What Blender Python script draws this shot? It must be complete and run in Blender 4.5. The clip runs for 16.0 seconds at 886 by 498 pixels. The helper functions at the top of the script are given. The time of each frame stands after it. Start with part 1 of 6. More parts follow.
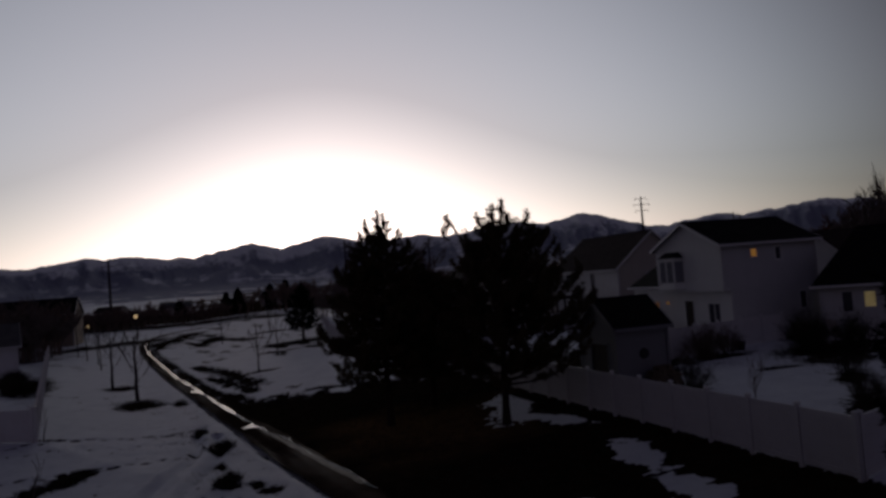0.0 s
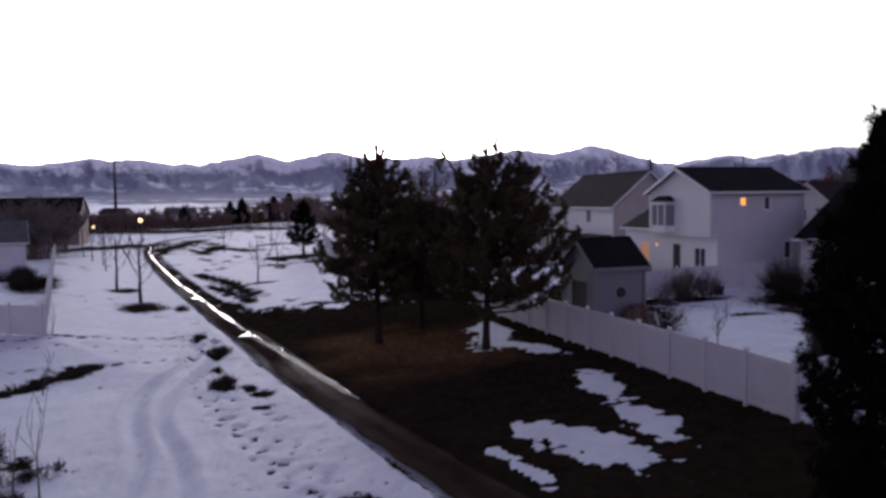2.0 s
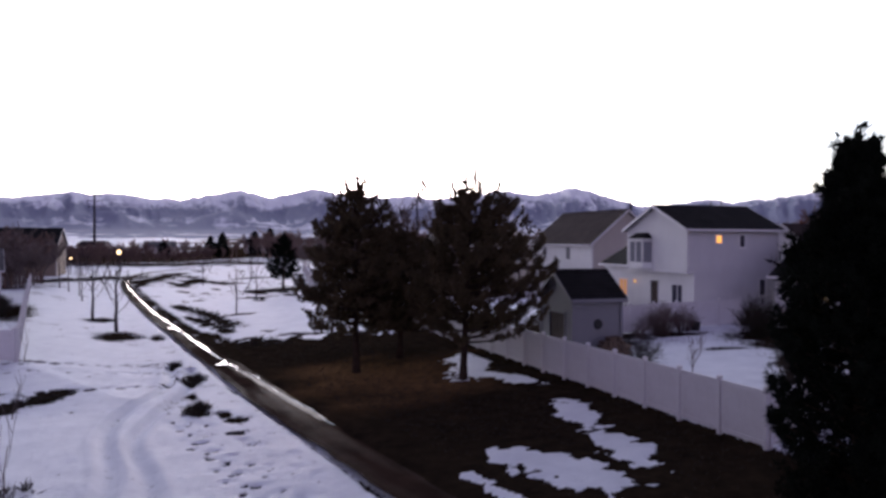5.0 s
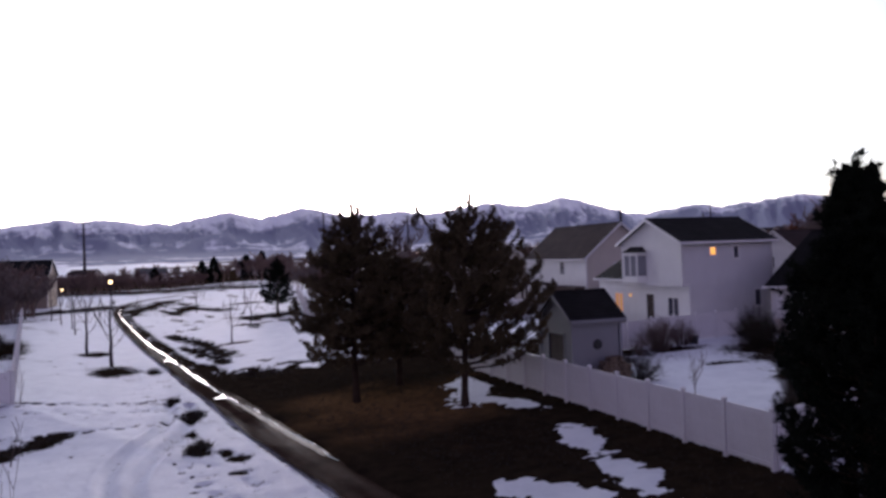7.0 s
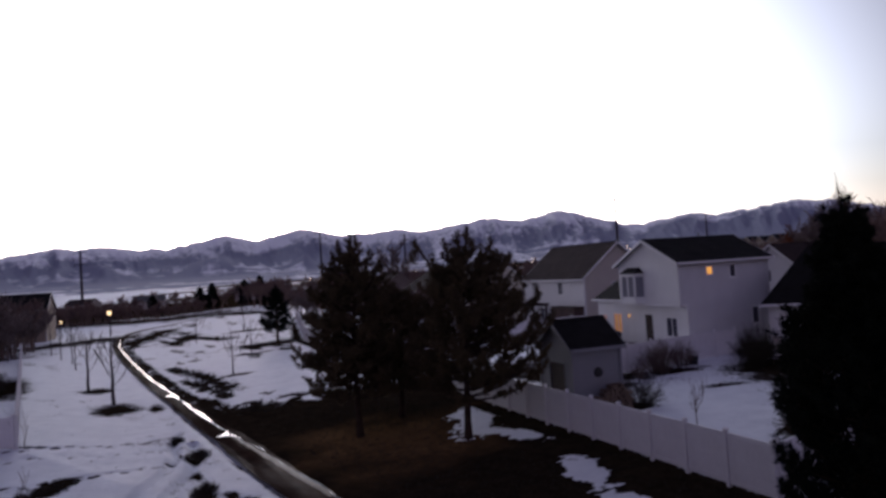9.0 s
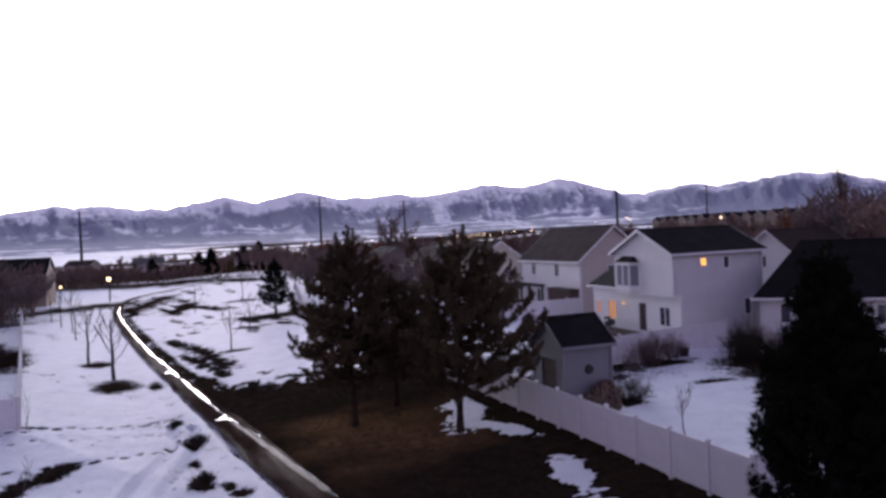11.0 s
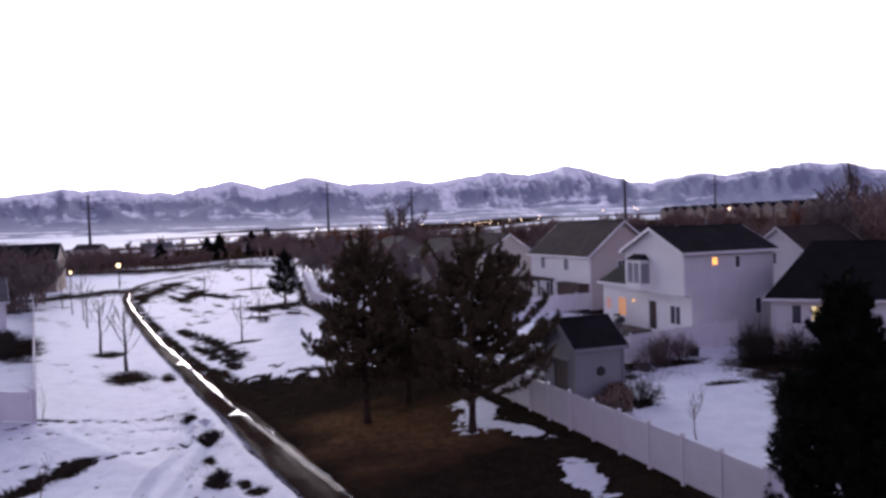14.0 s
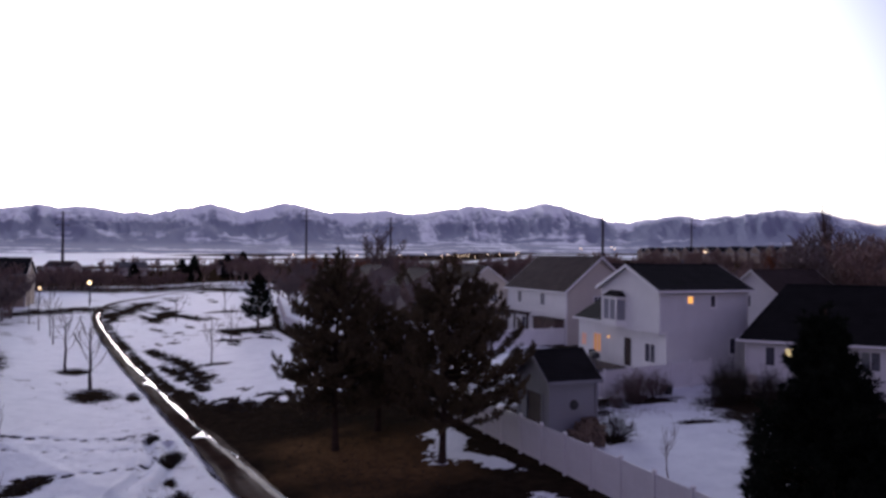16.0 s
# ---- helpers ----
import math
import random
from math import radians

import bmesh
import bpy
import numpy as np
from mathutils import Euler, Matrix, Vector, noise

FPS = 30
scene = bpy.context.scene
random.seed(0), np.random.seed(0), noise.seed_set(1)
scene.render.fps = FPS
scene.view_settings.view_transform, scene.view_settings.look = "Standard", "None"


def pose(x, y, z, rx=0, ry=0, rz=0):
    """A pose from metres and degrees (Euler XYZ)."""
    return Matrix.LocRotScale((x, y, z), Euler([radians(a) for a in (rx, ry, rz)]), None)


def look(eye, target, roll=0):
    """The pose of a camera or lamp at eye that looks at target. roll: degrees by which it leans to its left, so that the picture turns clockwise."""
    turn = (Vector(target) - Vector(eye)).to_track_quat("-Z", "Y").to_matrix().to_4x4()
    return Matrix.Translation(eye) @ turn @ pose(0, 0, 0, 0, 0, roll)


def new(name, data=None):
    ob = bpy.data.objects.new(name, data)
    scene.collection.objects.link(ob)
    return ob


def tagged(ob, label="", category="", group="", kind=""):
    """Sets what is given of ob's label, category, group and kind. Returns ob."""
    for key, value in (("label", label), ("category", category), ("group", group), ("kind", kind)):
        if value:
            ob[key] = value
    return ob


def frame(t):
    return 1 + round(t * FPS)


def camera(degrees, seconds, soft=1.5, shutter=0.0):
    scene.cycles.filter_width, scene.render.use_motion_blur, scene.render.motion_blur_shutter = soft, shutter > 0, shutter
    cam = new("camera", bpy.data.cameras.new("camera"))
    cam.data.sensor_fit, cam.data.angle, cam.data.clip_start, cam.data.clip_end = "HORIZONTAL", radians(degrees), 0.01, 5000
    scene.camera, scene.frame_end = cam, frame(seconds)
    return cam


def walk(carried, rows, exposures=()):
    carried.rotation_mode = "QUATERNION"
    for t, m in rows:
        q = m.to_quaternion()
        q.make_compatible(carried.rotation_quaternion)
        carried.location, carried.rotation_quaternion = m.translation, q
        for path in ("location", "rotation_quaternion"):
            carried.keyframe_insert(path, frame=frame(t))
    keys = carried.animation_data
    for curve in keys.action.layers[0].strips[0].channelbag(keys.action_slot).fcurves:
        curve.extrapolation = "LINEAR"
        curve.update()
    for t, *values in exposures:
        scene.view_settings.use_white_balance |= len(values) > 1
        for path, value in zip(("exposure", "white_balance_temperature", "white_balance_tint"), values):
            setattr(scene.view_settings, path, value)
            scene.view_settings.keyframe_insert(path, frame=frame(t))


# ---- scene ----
cam = camera(60.0, 16.0, soft=3.05)
# seconds, place, then yaw, pitch and lean to the right in degrees
PATH = [
    (0, -0.218, -3.256, 7.035, -0.05, 2.18, 4.57),
    (0.5, -0.163, -3.776, 7.262, -1.02, 0.94, 3.69),
    (1, -0.059, -4.187, 7.336, -0.55, -0.22, 2.79),
    (1.5, 0.152, -4.574, 7.404, 0.49, -3.75, 1.12),
    (2, 0.344, -4.836, 7.351, 0.52, -3.54, 0.71),
    (2.5, 0.445, -5.049, 7.129, 0.10, -2.35, -0.10),
    (3, 0.572, -5.155, 7.063, 1.40, -4.53, -1.95),
    (3.5, 0.602, -5.202, 7.074, 0.75, -2.40, 1.53),
    (4, 0.526, -5.141, 6.965, 0.48, -0.31, -0.51),
    (4.5, 0.481, -5.101, 6.845, -0.47, -0.62, -0.84),
    (7, 0.246, -4.977, 7.466, -1.53, 0.43, 1.95),
    (7.5, 0.225, -5.049, 7.471, -1.18, 1.37, 0.54),
    (8, 0.311, -5.015, 7.664, -0.86, 1.59, -0.09),
    (8.5, 0.276, -4.937, 8.078, -1.12, -1.23, 1.25),
    (9, 0.228, -5.306, 8.239, -1.80, 1.66, 3.75),
    (11.5, 0.459, -5.904, 9.931, -1.56, -1.24, 1.67),
    (12, 0.406, -6.017, 9.974, -0.67, -0.50, 0.14),
    (12.5, 0.241, -5.845, 10.088, -1.73, -3.68, 2.84),
    (13, 0.064, -5.915, 10.218, -2.01, -2.31, 1.79),
    (13.5, 0.025, -5.889, 10.343, -2.50, -2.96, 2.48),
    (14, 0.089, -5.935, 10.421, -1.20, -1.94, 1.96),
    (14.5, 0.063, -5.799, 10.380, -1.72, -1.79, 0.92),
    (15, 0.064, -5.726, 10.245, -2.41, -1.23, 1.28),
    (15.5, 0.125, -5.563, 10.244, -2.74, -1.52, 1.36),
    (16, 0.124, -5.615, 10.124, -2.88, 0.46, -0.44),
]
EXPOSURES = [(t, stops, 6250 if 0.8 < t < 2.2 else 6600 if t < 0.6 else 6200 if t > 15.6 else 6320, 15 if t < 0.6 else 19 if t < 10 else 21) for t, stops in (
    (0.0, -4.1), (0.5, -3.35), (1.0, -2.55), (1.5, -1.65), (2.0, -1.1), (2.5, -0.82), (3.0, -0.52), (3.5, -0.47), (4.7, -0.75),
    (7.0, -0.85), (7.5, -1.35), (8.0, -1.95), (8.5, -1.8), (9.0, -1.60), (11.0, -0.56), (12.5, -0.52), (13.5, -0.35), (14.5, -0.43), (15.4, -0.45), (16.0, -0.97))]
walk(cam, [(t, pose(x, y, z, 90 + pitch, 0, yaw) @ pose(0, 0, 0, 0, 0, -lean)) for t, x, y, z, yaw, pitch, lean in PATH], EXPOSURES)

# ---- sky and light: the sun has just gone down behind the mountains ----
SUN_AZ = -9.0      # degrees to the right of +y
world = bpy.data.worlds.new("dusk_sky")
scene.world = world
world.use_nodes = True
wn = world.node_tree.nodes
wl = world.node_tree.links
wn.clear()
sky = wn.new("ShaderNodeTexSky")
sky.sky_type = "NISHITA"
sky.sun_disc = False
sky.sun_elevation = radians(1.0)
sky.sun_rotation = radians(SUN_AZ)
sky.air_density, sky.dust_density, sky.ozone_density = 1.0, 0.9, 3.0
bg = wn.new("ShaderNodeBackground")
bg.inputs["Strength"].default_value = 2.15
wout = wn.new("ShaderNodeOutputWorld")
grey = wn.new("ShaderNodeHueSaturation")      # haze takes most of the colour out of the afterglow
deep = wn.new("ShaderNodeGamma")
deep.inputs["Gamma"].default_value = 1.0
wl.new(sky.outputs[0], grey.inputs["Color"])
wl.new(grey.outputs[0], deep.inputs["Color"])
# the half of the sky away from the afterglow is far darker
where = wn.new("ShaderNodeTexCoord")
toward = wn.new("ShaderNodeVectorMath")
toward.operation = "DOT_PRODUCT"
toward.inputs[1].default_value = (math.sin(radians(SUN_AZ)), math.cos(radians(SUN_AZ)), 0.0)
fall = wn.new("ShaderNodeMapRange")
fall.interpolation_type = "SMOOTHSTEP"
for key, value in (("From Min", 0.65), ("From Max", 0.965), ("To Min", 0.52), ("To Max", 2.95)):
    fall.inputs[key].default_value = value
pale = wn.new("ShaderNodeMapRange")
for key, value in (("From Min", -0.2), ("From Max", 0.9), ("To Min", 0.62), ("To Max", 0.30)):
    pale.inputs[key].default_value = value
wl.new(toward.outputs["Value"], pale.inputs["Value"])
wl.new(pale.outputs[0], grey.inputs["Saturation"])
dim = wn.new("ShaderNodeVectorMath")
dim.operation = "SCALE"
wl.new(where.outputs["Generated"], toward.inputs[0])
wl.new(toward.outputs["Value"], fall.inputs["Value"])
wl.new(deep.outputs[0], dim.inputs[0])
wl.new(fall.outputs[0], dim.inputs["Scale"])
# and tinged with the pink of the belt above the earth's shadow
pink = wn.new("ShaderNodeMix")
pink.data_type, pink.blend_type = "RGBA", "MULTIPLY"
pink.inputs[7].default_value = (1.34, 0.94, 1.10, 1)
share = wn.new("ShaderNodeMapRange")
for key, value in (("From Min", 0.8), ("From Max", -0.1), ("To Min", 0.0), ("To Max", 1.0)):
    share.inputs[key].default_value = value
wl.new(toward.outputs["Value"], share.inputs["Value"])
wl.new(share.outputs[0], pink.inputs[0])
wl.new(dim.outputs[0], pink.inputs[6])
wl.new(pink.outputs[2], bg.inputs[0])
wl.new(bg.outputs[0], wout.inputs[0])

sun_data = bpy.data.lights.new("afterglow_sun", "SUN")
sun_data.energy, sun_data.angle, sun_data.color = 0.12, radians(25), (1.0, 0.86, 0.74)
sun = new("afterglow_sun", sun_data)
sun_dir = Vector((math.sin(radians(SUN_AZ)), math.cos(radians(SUN_AZ)), math.tan(radians(7.0))))
sun.matrix_world = look((0, 0, 60), Vector((0, 0, 60)) - sun_dir)

# ---- small tools ----
def mesh_object(name, bm, material, parent=None):
    me = bpy.data.meshes.new(name)
    bm.to_mesh(me)
    bm.free()
    if material:
        me.materials.append(material)
    ob = new(name, me)
    if parent:
        ob.parent = parent
    return ob


def part(name, bm, material, parent, label=""):
    ob = mesh_object(name, bm, material, parent)
    return tagged(ob, label) if label else ob


def part_at(name, me, parent, m):
    """Another piece on mesh data that is already there."""
    ob = new(name, me)
    ob.parent = parent
    ob.matrix_basis = m
    return ob


def thing(name, m, label, category, group="", kind=""):
    ob = new(name)
    ob.matrix_basis = m
    return tagged(ob, label, category, group, kind)


def raw_mesh(name, verts, faces, material, parent=None, smooth=False):
    me = bpy.data.meshes.new(name)
    me.from_pydata(verts if isinstance(verts, list) else verts.tolist(), [], faces if isinstance(faces, list) else faces.tolist())
    if material:
        me.materials.append(material)
    if smooth:
        me.polygons.foreach_set("use_smooth", [True] * len(me.polygons))
    me.update()
    ob = new(name, me)
    if parent:
        ob.parent = parent
    return ob


def box(bm, x0, x1, y0, y1, z0, z1, bevel=0.0):
    vs = [bm.verts.new((x, y, z)) for z in (z0, z1) for y in (y0, y1) for x in (x0, x1)]
    fs = [(0, 2, 3, 1), (4, 5, 7, 6), (0, 1, 5, 4), (2, 6, 7, 3), (0, 4, 6, 2), (1, 3, 7, 5)]
    made = [bm.faces.new([vs[i] for i in f]) for f in fs]
    if bevel:
        edges = list({e for f in made for e in f.edges})
        bmesh.ops.bevel(bm, geom=edges, offset=bevel, segments=1, affect="EDGES")


def prism(bm, outline, y0, y1):
    """A closed outline of (x, z), drawn out from y0 to y1."""
    a = [bm.verts.new((x, y0, z)) for x, z in outline]
    b = [bm.verts.new((x, y1, z)) for x, z in outline]
    n = len(outline)
    bm.faces.new(a)
    bm.faces.new(b[::-1])
    for i in range(n):
        bm.faces.new((a[i], b[i], b[(i + 1) % n], a[(i + 1) % n]))
    bmesh.ops.recalc_face_normals(bm, faces=bm.faces)


def tube(bm, points, radii, sides=6):
    rings = []
    for i, p in enumerate(points):
        p = Vector(p)
        d = Vector(points[min(i + 1, len(points) - 1)]) - Vector(points[max(i - 1, 0)])
        d.normalize()
        a = d.cross(Vector((0.3, 0.9, 0.1)) if abs(d.z) > 0.8 else Vector((0, 0, 1))).normalized()
        b = d.cross(a)
        rings.append([bm.verts.new(p + radii[i] * (math.cos(k * 2 * math.pi / sides) * a + math.sin(k * 2 * math.pi / sides) * b)) for k in range(sides)])
    for r0, r1 in zip(rings, rings[1:]):
        for k in range(sides):
            bm.faces.new((r0[k], r0[(k + 1) % sides], r1[(k + 1) % sides], r1[k]))
    bm.faces.new(rings[0][::-1])
    bm.faces.new(rings[-1])


def lattice(ix, iy, seed):
    h = (ix * 374761393 + iy * 668265263 + seed * 1442695041) & 0xFFFFFFFF
    h = ((h ^ (h >> 13)) * 1274126177) & 0xFFFFFFFF
    return ((h ^ (h >> 16)) & 0xFFFF) / 65535.0


def value_noise(x, y, seed=0):
    x, y = np.asarray(x, float), np.asarray(y, float)
    ix, iy = np.floor(x).astype(np.int64), np.floor(y).astype(np.int64)
    fx, fy = x - ix, y - iy
    fx, fy = fx * fx * (3 - 2 * fx), fy * fy * (3 - 2 * fy)
    a = lattice(ix, iy, seed) * (1 - fx) + lattice(ix + 1, iy, seed) * fx
    b = lattice(ix, iy + 1, seed) * (1 - fx) + lattice(ix + 1, iy + 1, seed) * fx
    return a * (1 - fy) + b * fy


def fbm(x, y, seed=0, octaves=4):
    total, amp, norm = 0.0, 1.0, 0.0
    for k in range(octaves):
        total = total + amp * value_noise(np.asarray(x) * 2 ** k, np.asarray(y) * 2 ** k, seed + k)
        norm += amp
        amp *= 0.5
    return total / norm


def ramp(x, a, b):
    t = np.clip((np.asarray(x, float) - a) / (b - a), 0, 1)
    return t * t * (3 - 2 * t)


# ---- materials ----
def material(name, colour, second=None, rough=0.7, scale=1.5, fine=18.0, bump=0.2, metal=0.0, spread=0.35, spec=0.4, pieces=0.0, space="Object"):
    """A surface with broad stains and fine grain, in metres; pieces: how far alike pieces differ."""
    m = bpy.data.materials.new(name)
    m.use_nodes = True
    n, l = m.node_tree.nodes, m.node_tree.links
    bsdf = n["Principled BSDF"]
    if space == "Object":
        co = n.new("ShaderNodeTexCoord").outputs["Object"]
    else:
        co = n.new("ShaderNodeNewGeometry").outputs["Position"]
    big, small = n.new("ShaderNodeTexNoise"), n.new("ShaderNodeTexNoise")
    big.inputs["Scale"].default_value, small.inputs["Scale"].default_value = scale, fine
    big.inputs["Detail"].default_value, small.inputs["Detail"].default_value = 5, 4
    l.new(co, big.inputs["Vector"]), l.new(co, small.inputs["Vector"])
    second = second or tuple(c * (1 - spread) for c in colour)
    mix = n.new("ShaderNodeMix")
    mix.data_type = "RGBA"
    mix.inputs[6].default_value, mix.inputs[7].default_value = (*colour, 1), (*second, 1)
    ad = n.new("ShaderNodeMath")
    ad.operation = "MULTIPLY_ADD"
    ad.inputs[1].default_value = 0.45
    l.new(small.outputs["Fac"], ad.inputs[0]), l.new(big.outputs["Fac"], ad.inputs[2])
    rng = n.new("ShaderNodeMapRange")
    rng.inputs["From Min"].default_value, rng.inputs["From Max"].default_value = 0.45, 1.0
    l.new(ad.outputs[0], rng.inputs["Value"]), l.new(rng.outputs[0], mix.inputs[0])
    out = mix.outputs[2]
    if pieces:
        info, hsv = n.new("ShaderNodeObjectInfo"), n.new("ShaderNodeHueSaturation")
        r2 = n.new("ShaderNodeMapRange")
        r2.inputs["To Min"].default_value, r2.inputs["To Max"].default_value = 1 - pieces, 1 + pieces
        l.new(info.outputs["Random"], r2.inputs["Value"]), l.new(r2.outputs[0], hsv.inputs["Value"]), l.new(out, hsv.inputs["Color"])
        out = hsv.outputs[0]
    l.new(out, bsdf.inputs["Base Color"])
    r3 = n.new("ShaderNodeMapRange")
    r3.inputs["To Min"].default_value, r3.inputs["To Max"].default_value = max(rough - 0.12, 0.02), min(rough + 0.12, 1)
    l.new(small.outputs["Fac"], r3.inputs["Value"]), l.new(r3.outputs[0], bsdf.inputs["Roughness"])
    bsdf.inputs["Metallic"].default_value = metal
    bsdf.inputs["Specular IOR Level"].default_value = spec
    if bump:
        bp = n.new("ShaderNodeBump")
        bp.inputs["Strength"].default_value, bp.inputs["Distance"].default_value = bump, 0.05
        l.new(small.outputs["Fac"], bp.inputs["Height"]), l.new(bp.outputs[0], bsdf.inputs["Normal"])
    return m


def siding(name, colour, pitch=0.18, rough=0.55):
    """Horizontal lap boards: a saw-tooth relief up the wall over faint stains."""
    m = material(name, colour, rough=rough, scale=0.8, fine=9, bump=0, spread=0.12)
    n, l = m.node_tree.nodes, m.node_tree.links
    geo, sep = n.new("ShaderNodeTexCoord"), n.new("ShaderNodeSeparateXYZ")
    l.new(geo.outputs["Object"], sep.inputs[0])
    dv, fr = n.new("ShaderNodeMath"), n.new("ShaderNodeMath")
    dv.operation, fr.operation = "DIVIDE", "FRACT"
    dv.inputs[1].default_value = pitch
    l.new(sep.outputs["Z"], dv.inputs[0]), l.new(dv.outputs[0], fr.inputs[0])
    bp = n.new("ShaderNodeBump")
    bp.invert = True
    bp.inputs["Strength"].default_value, bp.inputs["Distance"].default_value = 0.6, 0.02
    l.new(fr.outputs[0], bp.inputs["Height"]), l.new(bp.outputs[0], n["Principled BSDF"].inputs["Normal"])
    return m


def glowing(name, colour, strength):
    m = bpy.data.materials.new(name)
    m.use_nodes = True
    n, l = m.node_tree.nodes, m.node_tree.links
    bsdf = n["Principled BSDF"]
    noi = n.new("ShaderNodeTexNoise")
    noi.inputs["Scale"].default_value = 2.5
    l.new(n.new("ShaderNodeTexCoord").outputs["Object"], noi.inputs["Vector"])
    rng = n.new("ShaderNodeMapRange")
    rng.inputs["To Min"].default_value, rng.inputs["To Max"].default_value = strength * 0.4, strength * 1.5
    l.new(noi.outputs["Fac"], rng.inputs["Value"]), l.new(rng.outputs[0], bsdf.inputs["Emission Strength"])
    bsdf.inputs["Base Color"].default_value = (*colour, 1)
    bsdf.inputs["Emission Color"].default_value = (*colour, 1)
    return m


def glass_pane(name, tone=(0.06, 0.06, 0.075)):
    m = bpy.data.materials.new(name)
    m.use_nodes = True
    bsdf = m.node_tree.nodes["Principled BSDF"]
    bsdf.inputs["Base Color"].default_value = (*tone, 1)
    bsdf.inputs["Roughness"].default_value = 0.06
    return m


def snow_ground(name):
    """Snow over dead grass: the sheet's own mask says where it has melted through, with rut shade painted in, and grain
    frays the edge.
    """
    m = bpy.data.materials.new(name)
    m.use_nodes = True
    n, l = m.node_tree.nodes, m.node_tree.links
    bsdf = n["Principled BSDF"]
    pos = n.new("ShaderNodeNewGeometry").outputs["Position"]

    def noise_tex(scale, detail=5, rough=0.6):
        t = n.new("ShaderNodeTexNoise")
        t.inputs["Scale"].default_value, t.inputs["Detail"].default_value, t.inputs["Roughness"].default_value = scale, detail, rough
        l.new(pos, t.inputs["Vector"])
        return t.outputs["Fac"]

    def mixed(a, b, f):
        x = n.new("ShaderNodeMix")
        x.data_type = "RGBA"
        for k, v in ((6, a), (7, b)):
            if isinstance(v, tuple):
                x.inputs[k].default_value = (*v, 1)
            else:
                l.new(v, x.inputs[k])
        if isinstance(f, float):
            x.inputs[0].default_value = f
        else:
            l.new(f, x.inputs[0])
        return x.outputs[2]

    def ranged(v, a, b, lo=0.0, hi=1.0):
        r = n.new("ShaderNodeMapRange")
        for k, q in (("From Min", a), ("From Max", b), ("To Min", lo), ("To Max", hi)):
            r.inputs[k].default_value = q
        l.new(v, r.inputs["Value"])
        return r.outputs[0]

    bare, leaf = n.new("ShaderNodeAttribute"), n.new("ShaderNodeAttribute")
    bare.attribute_name, leaf.attribute_name = "bare", "litter"
    edge = n.new("ShaderNodeMath")
    edge.operation = "ADD"
    l.new(bare.outputs["Fac"], edge.inputs[0])
    l.new(ranged(noise_tex(4.5, 8, 0.75), 0.25, 0.75, -0.38, 0.38), edge.inputs[1])
    cut = ranged(edge.outputs[0], 0.42, 0.58)
    snow = mixed((0.77, 0.80, 0.84), (0.64, 0.67, 0.72), ranged(noise_tex(0.7, 8, 0.7), 0.4, 0.72))
    snow = mixed(snow, (0.53, 0.555, 0.61), ranged(noise_tex(3.4, 7, 0.7), 0.56, 0.78, 0.0, 0.6))
    grass = mixed((0.036, 0.025, 0.016), (0.013, 0.010, 0.007), ranged(noise_tex(1.6, 8, 0.7), 0.3, 0.7))
    straw = mixed((0.205, 0.115, 0.053), (0.085, 0.050, 0.026), ranged(noise_tex(2.4, 8, 0.7), 0.3, 0.7))
    soil = mixed(grass, straw, leaf.outputs["Fac"])
    soil = mixed(soil, (0.012, 0.010, 0.008), ranged(noise_tex(22, 4), 0.45, 0.8))
    l.new(mixed(snow, soil, cut), bsdf.inputs["Base Color"])
    l.new(ranged(cut, 0, 1, 0.55, 0.92), bsdf.inputs["Roughness"])
    l.new(ranged(cut, 0, 1, 0.03, 0.0), bsdf.inputs["Specular IOR Level"])
    bp = n.new("ShaderNodeBump")
    bp.inputs["Strength"].default_value, bp.inputs["Distance"].default_value = 0.75, 0.10
    l.new(noise_tex(4.2, 8, 0.68), bp.inputs["Height"])
    l.new(bp.outputs[0], bsdf.inputs["Normal"])
    return m


def wet_asphalt(name):
    """Brown-grey asphalt, soaked in long patches: the wet ones are darker and shine."""
    m = material(name, (0.044, 0.028, 0.021), (0.021, 0.014, 0.011), rough=0.7, scale=0.9, fine=30, bump=0.25, spec=0.25, space="World")
    n, l = m.node_tree.nodes, m.node_tree.links
    bsdf = n["Principled BSDF"]
    soak = n.new("ShaderNodeTexNoise")
    soak.inputs["Scale"].default_value, soak.inputs["Detail"].default_value, soak.inputs["Roughness"].default_value = 0.55, 7, 0.65
    along, drawn = n.new("ShaderNodeMapping"), n.new("ShaderNodeMapping")
    along.inputs["Rotation"].default_value = (0, 0, radians(-26))
    drawn.inputs["Scale"].default_value = (1.6, 0.16, 1.0)
    l.new(n.new("ShaderNodeNewGeometry").outputs["Position"], along.inputs["Vector"]), l.new(along.outputs[0], drawn.inputs["Vector"])
    l.new(drawn.outputs[0], soak.inputs["Vector"])
    for lo, hi, socket in ((0.85, 0.60, "Roughness"), (0.0, 0.012, "Specular IOR Level")):
        r = n.new("ShaderNodeMapRange")
        for key, value in (("From Min", 0.44), ("From Max", 0.62), ("To Min", lo), ("To Max", hi)):
            r.inputs[key].default_value = value
        l.new(soak.outputs["Fac"], r.inputs["Value"]), l.new(r.outputs[0], bsdf.inputs[socket])
    return m


